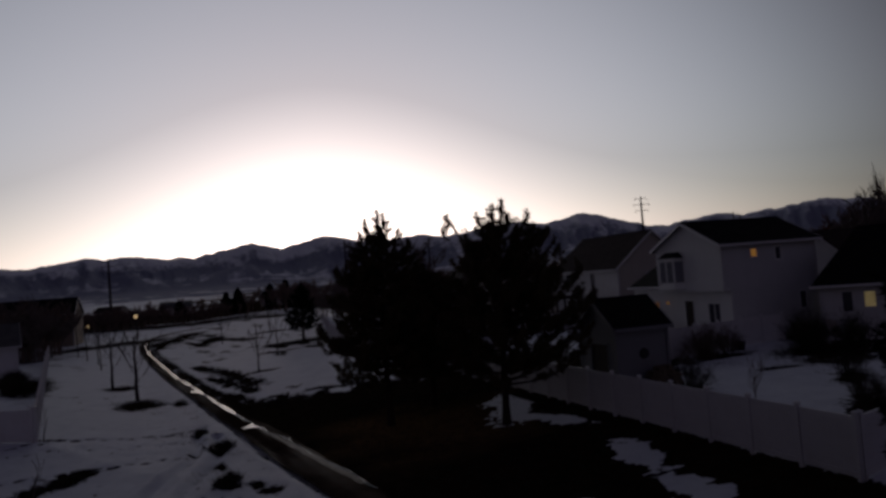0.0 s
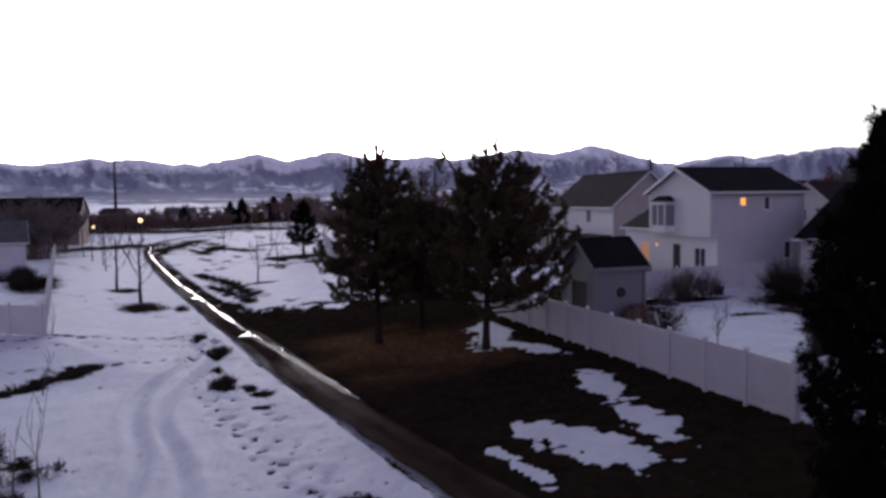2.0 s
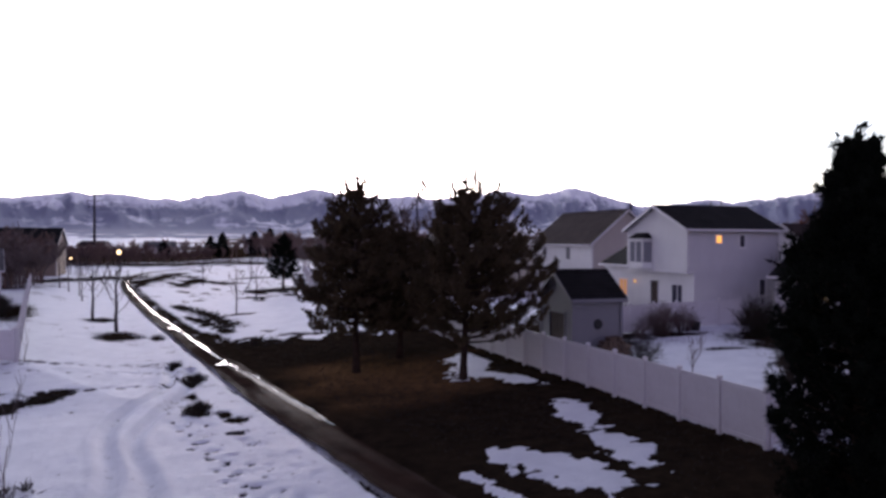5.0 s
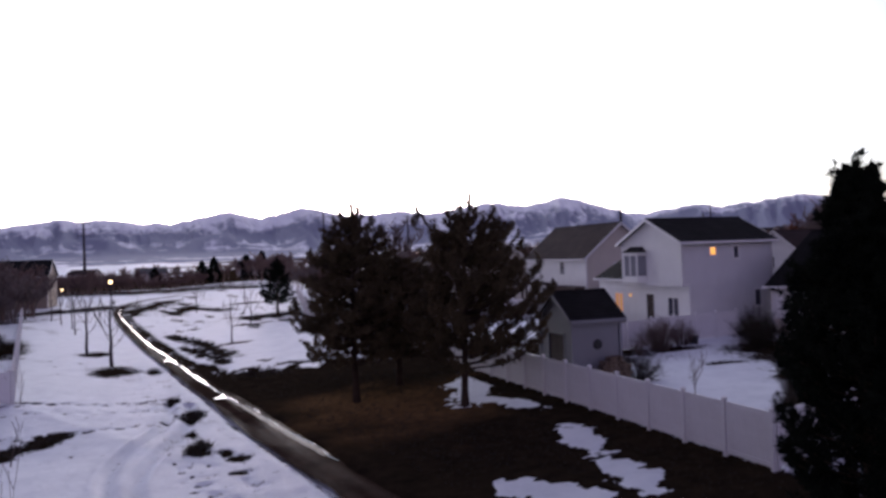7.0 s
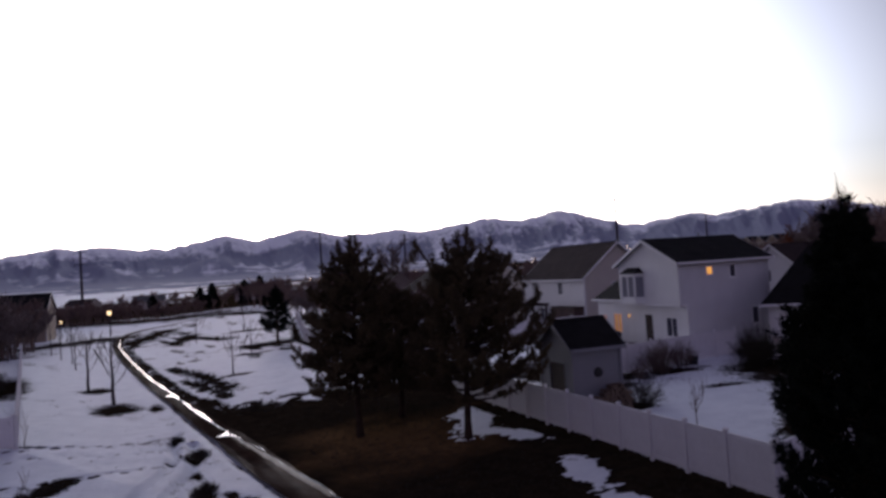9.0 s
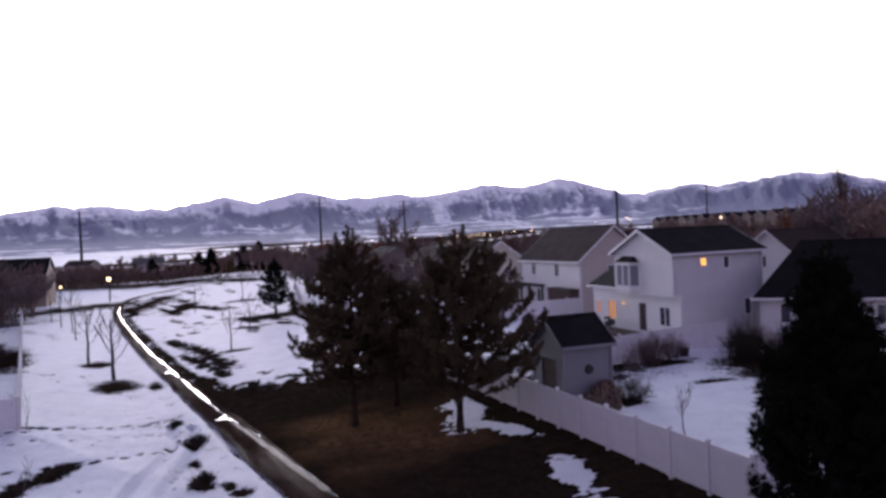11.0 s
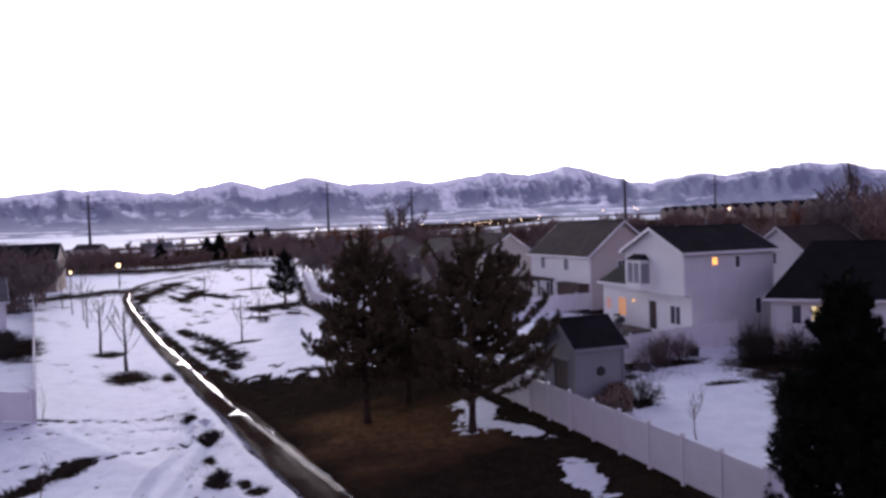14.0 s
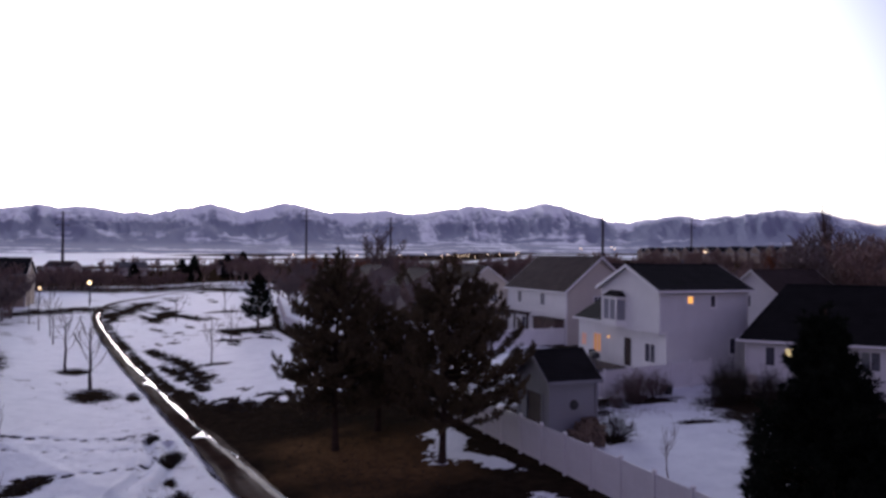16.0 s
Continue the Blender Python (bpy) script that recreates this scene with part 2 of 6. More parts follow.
M_GROUND = snow_ground("melting_snow_on_dead_grass")
M_PATH = wet_asphalt("wet_asphalt")
M_PUDDLE = material("meltwater", (0.012, 0.012, 0.013), rough=0.14, scale=0.6, fine=3, bump=0.03, spec=0.5)
M_DAMP = material("water_film", (0.050, 0.034, 0.027), (0.026, 0.018, 0.015), rough=0.50, scale=1.4, fine=6, bump=0.14, spec=0.08, space="World")
M_VINYL = material("white_vinyl", (0.74, 0.73, 0.74), (0.60, 0.58, 0.58), rough=0.38, scale=0.5, fine=5, bump=0.03, pieces=0.03)
M_WHITE = material("white_trim", (0.76, 0.75, 0.75), rough=0.5, scale=1, fine=9, bump=0.03, spread=0.12)
M_SIDE_WHITE = siding("white_lap_siding", (0.72, 0.71, 0.71))
M_SIDE_GREY = siding("lavender_grey_siding", (0.62, 0.615, 0.625))
M_SIDE_TAN = siding("beige_siding", (0.52, 0.47, 0.42))
M_SIDE_SHED = siding("shed_siding", (0.185, 0.185, 0.205), 0.22)
M_SIDE_BROWN = siding("brown_siding", (0.20, 0.165, 0.15))
M_STUCCO = material("beige_stucco", (0.50, 0.44, 0.38), rough=0.85, scale=1, fine=30, bump=0.3, spread=0.2)
M_STUCCO_TAN = material("tan_stucco", (0.34, 0.27, 0.21), rough=0.85, scale=1, fine=30, bump=0.3, spread=0.2)
M_SHINGLE = material("dark_shingle", (0.016, 0.015, 0.016), (0.008, 0.008, 0.008), rough=0.95, scale=1.2, fine=14, bump=0.5, pieces=0.25, spec=0.1)
M_SHINGLE_BROWN = material("brown_shingle", (0.050, 0.036, 0.034), (0.028, 0.021, 0.020), spec=0.1, rough=0.95, scale=1.0, fine=14, bump=0.5, pieces=0.2)
M_SHINGLE_GREY = material("grey_shingle", (0.12, 0.12, 0.12), (0.07, 0.07, 0.07), rough=0.9, scale=1.0, fine=14, bump=0.5)
# pane tones are lifted to paint in the grey reflection of the sky
M_GLASS = glass_pane("dark_glass")
M_GLASS_PALE = glass_pane("sky_toned_glass", (0.22, 0.22, 0.25))
M_LIT = glowing("lamplit_blind", (1.0, 0.47, 0.10), 2.2)
M_LIT_DIM = glowing("dim_lamplit_room", (1.0, 0.48, 0.26), 0.15)
M_LIT_ORANGE = glowing("orange_lamplit_room", (1.0, 0.46, 0.14), 0.36)
M_LIT_YELLOW = glowing("lamplit_kitchen", (1.0, 0.80, 0.36), 1.2)
M_LAMP = glowing("street_lamp_globe", (1.0, 0.70, 0.36), 9)
M_FARLAMP = glowing("distant_lamp", (1.0, 0.70, 0.42), 8)
M_BARK = material("pine_bark", (0.060, 0.038, 0.028), (0.026, 0.018, 0.014), spec=0.1, rough=0.95, scale=3, fine=25, bump=0.9)
M_NEEDLE = material("pine_needles", (0.116, 0.084, 0.047), (0.046, 0.035, 0.021), rough=0.85, spec=0.15, scale=0.7, fine=6, bump=0)
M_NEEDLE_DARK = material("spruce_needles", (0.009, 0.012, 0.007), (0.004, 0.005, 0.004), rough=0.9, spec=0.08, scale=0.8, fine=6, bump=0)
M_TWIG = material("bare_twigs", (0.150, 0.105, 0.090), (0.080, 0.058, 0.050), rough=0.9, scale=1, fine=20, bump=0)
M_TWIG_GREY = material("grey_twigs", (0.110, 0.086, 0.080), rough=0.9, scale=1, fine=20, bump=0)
# far twigs are painted lighter than near ones to offset shade inside the crowns
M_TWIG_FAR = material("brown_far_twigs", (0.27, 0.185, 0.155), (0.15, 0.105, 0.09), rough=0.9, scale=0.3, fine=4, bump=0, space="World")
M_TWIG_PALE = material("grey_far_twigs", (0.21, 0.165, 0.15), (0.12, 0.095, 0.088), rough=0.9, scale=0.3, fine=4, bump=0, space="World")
M_RUST = material("rust_brush", (0.26, 0.105, 0.05), (0.14, 0.06, 0.035), rough=0.95, scale=0.6, fine=9, bump=0)
M_WEED = material("dead_weeds", (0.034, 0.024, 0.015), (0.013, 0.010, 0.007), rough=0.95, scale=2, fine=12, bump=0)
M_WOOD = material("weathered_wood", (0.16, 0.11, 0.075), (0.08, 0.055, 0.04), rough=0.8, scale=2, fine=16, bump=0.3, pieces=0.15)
M_DARKWOOD = material("dark_stained_wood", (0.055, 0.035, 0.028), rough=0.75, scale=2, fine=16, bump=0.3)
M_METAL = material("galvanised_steel", (0.22, 0.22, 0.24), rough=0.45, scale=2, fine=20, bump=0.05, metal=0.6)
M_POLE = material("creosote_pole", (0.045, 0.035, 0.035), rough=0.9, scale=1, fine=12, bump=0.3)
M_PLASTIC = material("black_plastic", (0.02, 0.02, 0.022), rough=0.5, scale=2, fine=12, bump=0.05)
M_BRICK = material("dark_brick", (0.11, 0.07, 0.055), (0.06, 0.042, 0.036), rough=0.9, scale=2, fine=9, bump=0.4)

# ---- lie of the land ----
FX, FY = -0.323, 0.946          # along the long white fence, away from the start
SX, SY = 0.946, 0.323           # from the fence towards the houses
FENCE_X, FENCE_Y = 10.15, 16.9   # the fence's near corner


def past_fence(x, y):
    return (x - FENCE_X) * SX + (y - FENCE_Y) * SY


def lie(x, y):
    """Height of the ground: flat along the path, sloping up to the fences and the gardens on both sides, rising slowly towards the mountains."""
    s = past_fence(x, y)
    r = np.hypot(x, y)
    z = 0.95 * np.clip((s + 14) / 14, 0, 1) + 0.45 * np.clip(s / 11, 0, 1)
    west = np.minimum(ramp(-0.891 * (x + 21.2) - 0.453 * (y - 35.4), -7.0, 0.8), ramp(0.164 * (x + 21.2) + 0.987 * (y - 35.4), -10.0, 0.8))
    z = z + 0.5 * west * (1 - ramp(r, 90, 130))
    z = z + 6.0 * ramp(x, 60, 150) * ramp(r, 90, 240)
    return z + 34.0 * ramp(r, 900, 3400) + 0.004 * np.clip(r - 500, 0, 2000)


def lie_at(x, y):
    return float(lie(np.float64(x), np.float64(y)))


PATH_LINE = [(16.5, -14.0), (9.0, -0.5), (1.1, 14.0), (-3.5, 22.9), (-9.3, 34.2), (-13.6, 42.8), (-20.3, 56.4), (-26.0, 68.0), (-36.6, 91.0),
             (-42.4, 104.0), (-48.6, 119.0), (-53.6, 134.0), (-57.0, 148.0), (-58.2, 162.0), (-56.4, 180.0), (-51.0, 197.0), (-40.0, 212.0)]


def path_left(y):
    return 1.08 - 0.24 * ramp(y, 32, 37.5)


def smooth_line(points, step):
    pts = [Vector((*p, 0)) for p in points]
    fine = []
    for i in range(len(pts) - 1):
        p0, p1, p2, p3 = pts[max(i - 1, 0)], pts[i], pts[i + 1], pts[min(i + 2, len(pts) - 1)]
        n = max(2, int((p2 - p1).length / step))
        for k in range(n):
            t = k / n
            fine.append(0.5 * (2 * p1 + (p2 - p0) * t + (2 * p0 - 5 * p1 + 4 * p2 - p3) * t * t + (3 * p1 - p0 - 3 * p2 + p3) * t ** 3))
    fine.append(pts[-1])
    return fine


def side_of_line(x, y, points):
    """Distance to a line of points, and which side: plus to the right of its way."""
    best, side = np.full(x.shape, 1e9), np.zeros(x.shape)
    for a, b in zip(points, points[1:]):
        dx, dy = b[0] - a[0], b[1] - a[1]
        t = np.clip(((x - a[0]) * dx + (y - a[1]) * dy) / (dx * dx + dy * dy), 0, 1)
        d = np.hypot(x - a[0] - t * dx, y - a[1] - t * dy)
        s = np.sign((x - a[0]) * dy - (y - a[1]) * dx)
        near = d < best
        best, side = np.where(near, d, best), np.where(near, s, side)
    return best, side


def spot(x, y, cx, cy, rx, ry, turn=0.0):
    """About 1 inside an ellipse, 0.5 on its rim, and falling off outside."""
    c, s = math.cos(radians(turn)), math.sin(radians(turn))
    u, v = (x - cx) * c + (y - cy) * s, -(x - cx) * s + (y - cy) * c
    return np.clip(1.0 - 0.5 * np.sqrt((u / rx) ** 2 + (v / ry) ** 2), 0, 1)


def streak(x, y, a, b, half):
    d, _ = side_of_line(x, y, [a, b])
    return np.clip(1.0 - 0.5 * d / half, 0, 1)


def spaced(stops):
    """Grid lines: (from, to, step) near, then growing outwards to the horizon on both ends."""
    out = []
    for a, b, step in stops:
        out += list(np.arange(a, b, step))
    out.append(stops[-1][1])
    g, p = stops[-1][2], out[-1]
    while p < 4950:
        g *= 1.2
        p += g
        out.append(p)
    g, p, low = stops[0][2], out[0], []
    while p > -4950:
        g *= 1.2
        p -= g
        low.append(p)
    return np.array(low[::-1] + out)


PATCHES = ((2.4, 32.9, 1.2, 3.6, -2), (3.9, 29.3, 0.62, 2.5, 38), (5.68, 22.42, 0.68, 2.45, 4), (6.26, 18.38, 0.91, 2.38, 8), (4.1, 16.63, 1.17, 2.8, 36), (2.85, 18.06, 0.7, 1.03, 30), (1.64, 16.09, 0.27, 0.86, 42), (2.4, 14.63, 0.3, 0.85, 28), (2.78, 13.4, 0.28, 0.14, 0))


# bare spots: middle, half width and half depth in metres, turn in degrees
MULCH_RINGS = ((-21.7, 49.6, 1.7, 3.0, 25), (-27.6, 60.6, 1.3, 2.2, 25), (-36.6, 63.5, 1.8, 9.5, 27.5), (-42.0, 66.5, 4.0, 1.6, 10), (-18.6, 90.6, 4.6, 3.8, 0), (-16.9, 64, 1.5, 0.8, 0), (-19.2, 81.5, 2.4, 1.0, 0), (-18.9, 49.5, 0.5, 1.8, 20), (-28.9, 120.6, 3.0, 2.0, 0))
DEAD_TUFTS = ((-13.4, 36.8, 0.5, 0.5, 0), (-11.2, 32.6, 0.55, 1.1, 20), (-8.9, 25.9, 0.5, 1.25, 15), (-10.2, 29.0, 0.3, 0.9, 25), (-7.0, 24.5, 0.5, 0.5, 0), (-20.9, 35.9, 0.8, 0.3, 0), (-10.9, 13.5, 1.1, 0.6, 0), (-12.1, 16.6, 0.5, 0.7, 30), (-1.9, 13.5, 0.62, 0.40, 0), (-5.4, 12.0, 0.12, 0.5, 0), (-6.5, 22.5, 0.45, 0.35, 0), (-7.7, 25.4, 0.25, 0.6, 20))
GARDEN_BEDS = ((9.4, 43.5, 4.2, 7.0, 20), (6.0, 37.5, 2.2, 4.0, 20), (20.7, 39.2, 2.7, 5.8, -26), (10.12, 45.47, 3.46, 4.81, 20), (16.99, 30.32, 0.68, 1.85, -30), (14.57, 24.64, 0.76, 2.46, -25), (12.54, 20.35, 0.83, 2.02, -25), (15.85, 34.5, 1.56, 0.49, 10), (15.1, 40.67, 2.18, 1.19, 20), (10.27, 31.81, 1.21, 0.93, 0))


def build_ground():
    gx = spaced([(-62, -28, 0.6), (-28, -21, 0.22), (-21, 3, 0.15), (3, 13, 0.22), (13, 34, 0.6)])
    gy = spaced([(9, 40, 0.16), (40, 58, 0.24), (58, 120, 0.55), (120, 210, 1.3)])
    x, y = np.meshgrid(gx, gy)
    z = lie(x, y)
    near = np.exp(-np.hypot(x + 10, y - 40) / 120)
    z = z + (0.10 * (fbm(x * 0.35, y * 0.35, 5) - 0.5) + 0.06 * (fbm(x * 1.5, y * 1.5, 6) - 0.5)) * (near > 0.15)
    z = z + 1.2 * (fbm(x * 0.02, y * 0.02, 9) - 0.5) * ramp(np.hypot(x, y), 150, 500)
    line = [(p.x, p.y) for p in smooth_line(PATH_LINE, 4.0)]
    d, side = side_of_line(x, y, line)
    right = d * side
    s = past_fence(x, y)
    wob = fbm(x * 0.5, y * 0.5, 21)
    # dead grass between the path and the fence
    top = 46.0 + 3.0 * (wob - 0.5) + 5.0 * (fbm(x * 0.7, y * 0.5, 23) - 0.5)
    inside = np.minimum.reduce([ramp(right, -0.5, 0.1), ramp(-s, -0.6, 0.2), ramp(top - y, -1.4, 1.4)])
    bare = inside
    litter = inside * ramp(spot(x, y, -1.6, 31.6, 4.6, 5.6, 28) + 0.7 * (fbm(x * 0.35, y * 0.35, 33) - 0.5), 0.28, 0.9)
    lying = np.zeros_like(x)
    for cx, cy, rx, ry, turn in PATCHES:
        lying = np.maximum(lying, spot(x, y, cx, cy, rx, ry, turn))
    lying = lying + 0.50 * (fbm(x * 1.0, y * 1.0, 41) - 0.5) + 0.75 * (fbm(x * 2.6, y * 2.6, 43) - 0.5)
    lying = np.maximum(lying, np.maximum(spot(x, y, 2.5, 32.6, 0.95, 2.9, -2), spot(x, y, 3.9, 29.5, 0.55, 2.3, 38)) + 0.22 * (fbm(x * 1.0, y * 1.0, 41) - 0.5))
    bare = np.where(s < -0.75, bare - np.clip((lying - 0.48) * 5, 0, 1), bare)
    # strips along the fence and along the path's right edge
    along = (y > FENCE_Y - 1) & (y < 89)
    bare = np.maximum(bare, np.where(along, np.clip(1 - np.abs(s + 0.45) / 0.9, 0, 1) * 1.3, 0))
    bare = np.maximum(bare, np.clip(1.3 - np.abs(right - 1.05) / 0.75, 0, 1) * (y > 20) * (y < 112) * (0.62 + 0.9 * (wob - 0.35)))
    bare = np.maximum(bare, np.clip(1.0 - np.abs(right + path_left(y) + 0.1) / 0.4, 0, 1) * 0.66 * (0.4 + wob))
    # weeds, mulch rings and trodden bands
    ragged = 0.85 * (fbm(x * 1.3, y * 1.3, 55) - 0.55)
    for a, b, h in (((-26.3, 75.9), (-21.5, 67.5), 0.7), ((-22.3, 69.8), (-19.2, 63.6), 0.8), ((-18.6, 62.8), (-15.2, 54.8), 0.9), ((-21.2, 63.8), (-14.2, 51.4), 0.5), ((-16.5, 52.0), (-12.0, 44.6), 0.4), ((-12.0, 45.2), (-9.4, 44.2), 0.9), ((-9.6, 48.5), (-5.0, 47.6), 0.6),
                    ((-20.5, 16.5), (-15.8, 28.6), 0.55), ((-64, 122), (-56, 136), 4.6), ((-45.6, 116), (-51.5, 152), 2.0), ((-52, 198), (-40, 182), 4.5), ((-120, 208), (-64, 208), 13), ((-58, 101), (-73, 119), 3.6), ((-15.1, 89), (-22.2, 127), 0.6), ((-30, 121), (-24, 118), 1.2), ((-40, 128), (-36, 108), 1.0)):
        bare = np.maximum(bare, streak(x, y, a, b, h * 1.25) + 1.5 * ragged)
    for cx, cy, rx, ry, turn in MULCH_RINGS + DEAD_TUFTS + GARDEN_BEDS:
        bare = np.maximum(bare, spot(x, y, cx, cy, rx, ry, turn) + 0.6 * ragged)
    fringe = ramp(y, 40, 45) * (1 - ramp(y, 49, 56)) * (right > 0.5) * (s < -1)
    bare = np.maximum(bare, fringe * ramp(fbm(x * 0.8, y * 0.45, 83), 0.52, 0.66))
    # melting flecks over the far common and beyond the last gardens
    far = ramp(y, 50, 88) * (1 - ramp(y, 180, 260)) * (s < -2)
    drift = fbm((x * 0.89 + y * 0.45) * 0.42, (y * 0.89 - x * 0.45) * 0.10, 61)
    drift = drift + 0.30 * (fbm((x * 0.89 + y * 0.45) * 1.1, (y * 0.89 - x * 0.45) * 0.35, 67) - 0.5)
    bare = np.maximum(bare, far * ramp(drift, 0.55, 0.72) * np.where(right > 0, 0.8, 0.45))
    flecks = fbm((x * 0.89 + y * 0.45) * 1.7, (y * 0.89 - x * 0.45) * 0.7, 91)
    bare = np.maximum(bare, ramp(y, 44, 52) * (1 - ramp(y, 150, 190)) * (right > 0.9) * (s < -1) * ramp(flecks, 0.58, 0.70) * 0.9 * ramp(fbm(x * 0.10, y * 0.06, 95), 0.44, 0.58))
    bare = np.maximum(bare, ramp(y, 30, 60) * (1 - ramp(y, 120, 150)) * (right < -1.5) * (right > -16) * ramp(flecks, 0.62, 0.74) * 0.7 * ramp(fbm(x * 0.16, y * 0.10, 97), 0.44, 0.6))
    r = np.hypot(x, y)
    bare = np.maximum(bare, ramp(r, 215, 270) * (1 - ramp(r, 420, 800)) * ramp(fbm(x * 0.006, y * 0.02, 72), 0.24, 0.34))
    bare = np.maximum(bare, ramp(r, 400, 700) * (1 - ramp(r, 2600, 3600)) * ramp(fbm(x * 0.0035, y * 0.02, 71) - 0.14 + 0.17 * ramp(x / r, -0.24, -0.02), 0.44, 0.54) * 0.9)
    bare = np.maximum(bare, ramp(s, 16, 22) * (r < 320) * 0.75)
    litter = np.maximum(litter, 0.12 * ramp(r, 110, 200))
    # footprints and wheel ruts in the snow: pressed in, and darkened in the mask
    rng = random.Random(4)
    trails = [[(-8.7, 23.6), (-7.1, 20.6), (-5.8, 18.2), (-4.2, 15.8), (-2.8, 13.0)], [(-24, 34.2), (-19.8, 35.1), (-14.2, 36.4), (-13.2, 37.6)], [(-18, 27.5), (-14.8, 31.1), (-12.4, 32.6)], [(-12.4, 31.5), (-8.9, 25.0), (-6.3, 21.8), (-3.6, 16.5), (-1.5, 11)],
              [(-10.0, 28.6), (-7.4, 24.2), (-5.2, 20.2), (-2.4, 14.8)], [(-24, 57), (-17.5, 47), (-13.0, 40.5)], [(-22, 33.2), (-17, 33.9), (-13.3, 34.8)], [(-9.4, 30.5), (-6.0, 23.4), (-3.0, 17.4), (0.2, 11.2)], [(-17.5, 44), (-14.8, 40.4), (-12.2, 35.5), (-10.4, 31.2)]]
    for trail in trails:
        pts = smooth_line(trail, 0.42)
        for p in pts:
            px, py = p.x + rng.uniform(-0.3, 0.3), p.y + rng.uniform(-0.3, 0.3)
            win = (np.abs(x - px) < 0.6) & (np.abs(y - py) < 0.6)
            g = np.exp(-((x[win] - px) ** 2 + 0.6 * (y[win] - py) ** 2) / 0.034)
            z[win] -= 0.035 * g
            bare[win] = np.maximum(bare[win], g * rng.uniform(0.20, 0.55))
    for trail, dark in (([(-23.5, 34.0), (-22.1, 34.6), (-19.4, 35.8), (-16.8, 36.3), (-14.8, 37.6), (-13.8, 39.5)], 0.95), ([(-21.5, 27.6), (-18.3, 28.4), (-16.0, 28.7), (-14.3, 29.9), (-12.6, 31.0), (-11.5, 32.4)], 0.9),
                        ([(-9.7, 25.2), (-8.8, 23.4), (-7.7, 21.0), (-6.1, 18.7), (-4.9, 16.5), (-3.8, 14.8), (-2.6, 12.6)], 0.74), ([(-8.4, 24.0), (-6.7, 20.8), (-5.0, 17.9), (-3.4, 15.3), (-1.6, 12.0)], 0.56), ([(-23, 32.0), (-19.5, 33.0), (-16.2, 33.4), (-13.6, 34.9)], 0.62)):
        pts = smooth_line(trail, 0.62)
        for k in range(len(pts) - 1):
            d = (pts[k + 1] - pts[k]).normalized()
            swing = (0.17 if k % 2 else -0.17) + rng.uniform(-0.06, 0.06)
            px, py = pts[k].x - d.y * swing + rng.uniform(-0.09, 0.09), pts[k].y + d.x * swing + rng.uniform(-0.09, 0.09)
            win = (np.abs(x - px) < 0.7) & (np.abs(y - py) < 0.7)
            u, v = (x[win] - px) * d.x + (y[win] - py) * d.y, (y[win] - py) * d.x - (x[win] - px) * d.y
            small = 0.72 if py < 26 else 1.0
            g = np.exp(-(u / 0.30 / small) ** 2 - (v / 0.22 / small) ** 2)
            z[win] -= 0.04 * g
            bare[win] = np.maximum(bare[win], g * dark * rng.uniform(0.85, 1.35))
    # slush trodden thin beside the path and between the trails
    slush = ramp(-right, 0.9, 1.8) * (1 - ramp(-right, 3.5, 7.5)) * ramp(y, 22, 28) * (1 - ramp(y, 46, 60))
    bare = np.maximum(bare, slush * 0.42 * ramp(fbm(x * 0.9, y * 0.9, 113), 0.36, 0.66))
    for _ in range(620):
        px, py = rng.uniform(-24, -3), rng.uniform(12, 58)
        away = ((px - 1.1) * 0.898 + (py - 14) * 0.44) * -1
        if not 1.2 < away < 1.2 + rng.random() ** 1.6 * 12:
            continue
        win = (np.abs(x - px) < 0.6) & (np.abs(y - py) < 0.6)
        g = np.exp(-((x[win] - px) ** 2 + 0.6 * (y[win] - py) ** 2) / rng.uniform(0.02, 0.05))
        z[win] -= 0.035 * g
        bare[win] = np.maximum(bare[win], g * rng.uniform(0.15, 0.62))
    for rut in ([(-13.6, 36.5), (-11.9, 31.0), (-11.7, 25.1), (-10.8, 21.5), (-8.7, 16.9), (-7.4, 12.0)], [(-12.4, 36.0), (-10.8, 30.8), (-10.3, 24.6), (-9.6, 20.8), (-7.5, 16.8), (-5.6, 12.0)]):
        dd, _ = side_of_line(x, y, [(p.x, p.y) for p in smooth_line(rut, 1.0)])
        g = np.exp(-(dd / 0.26) ** 2)
        z -= 0.17 * g
        z += 0.07 * np.exp(-((dd - 0.42) / 0.16) ** 2)
        # the ruts' faint shade is painted in as a small share of the mask
        bare = np.maximum(bare, 0.36 * g * (0.45 + wob))
    z = np.where(bare > 0.5, z - 0.05, z)
    z = z - 0.16 * np.clip(np.minimum(right + path_left(y) + 0.25, 0.85 - right) / 0.3, 0, 1)
    bare = np.clip(bare, 0, 1)
    ny, nx = x.shape
    verts = np.stack([x.ravel(), y.ravel(), z.ravel()], 1)
    idx = np.arange(nx * ny).reshape(ny, nx)
    faces = np.stack([idx[:-1, :-1].ravel(), idx[:-1, 1:].ravel(), idx[1:, 1:].ravel(), idx[1:, :-1].ravel()], 1)
    ob = raw_mesh("ground", verts, faces, M_GROUND, smooth=True)
    for key, values in (("bare", bare), ("litter", np.clip(litter, 0, 1))):
        ob.data.attributes.new(key, "FLOAT", "POINT").data.foreach_set("value", values.ravel().astype(np.float32))
    return tagged(ob, "trodden snow melting off dead brown grass", "ground", kind="structure")


build_ground()


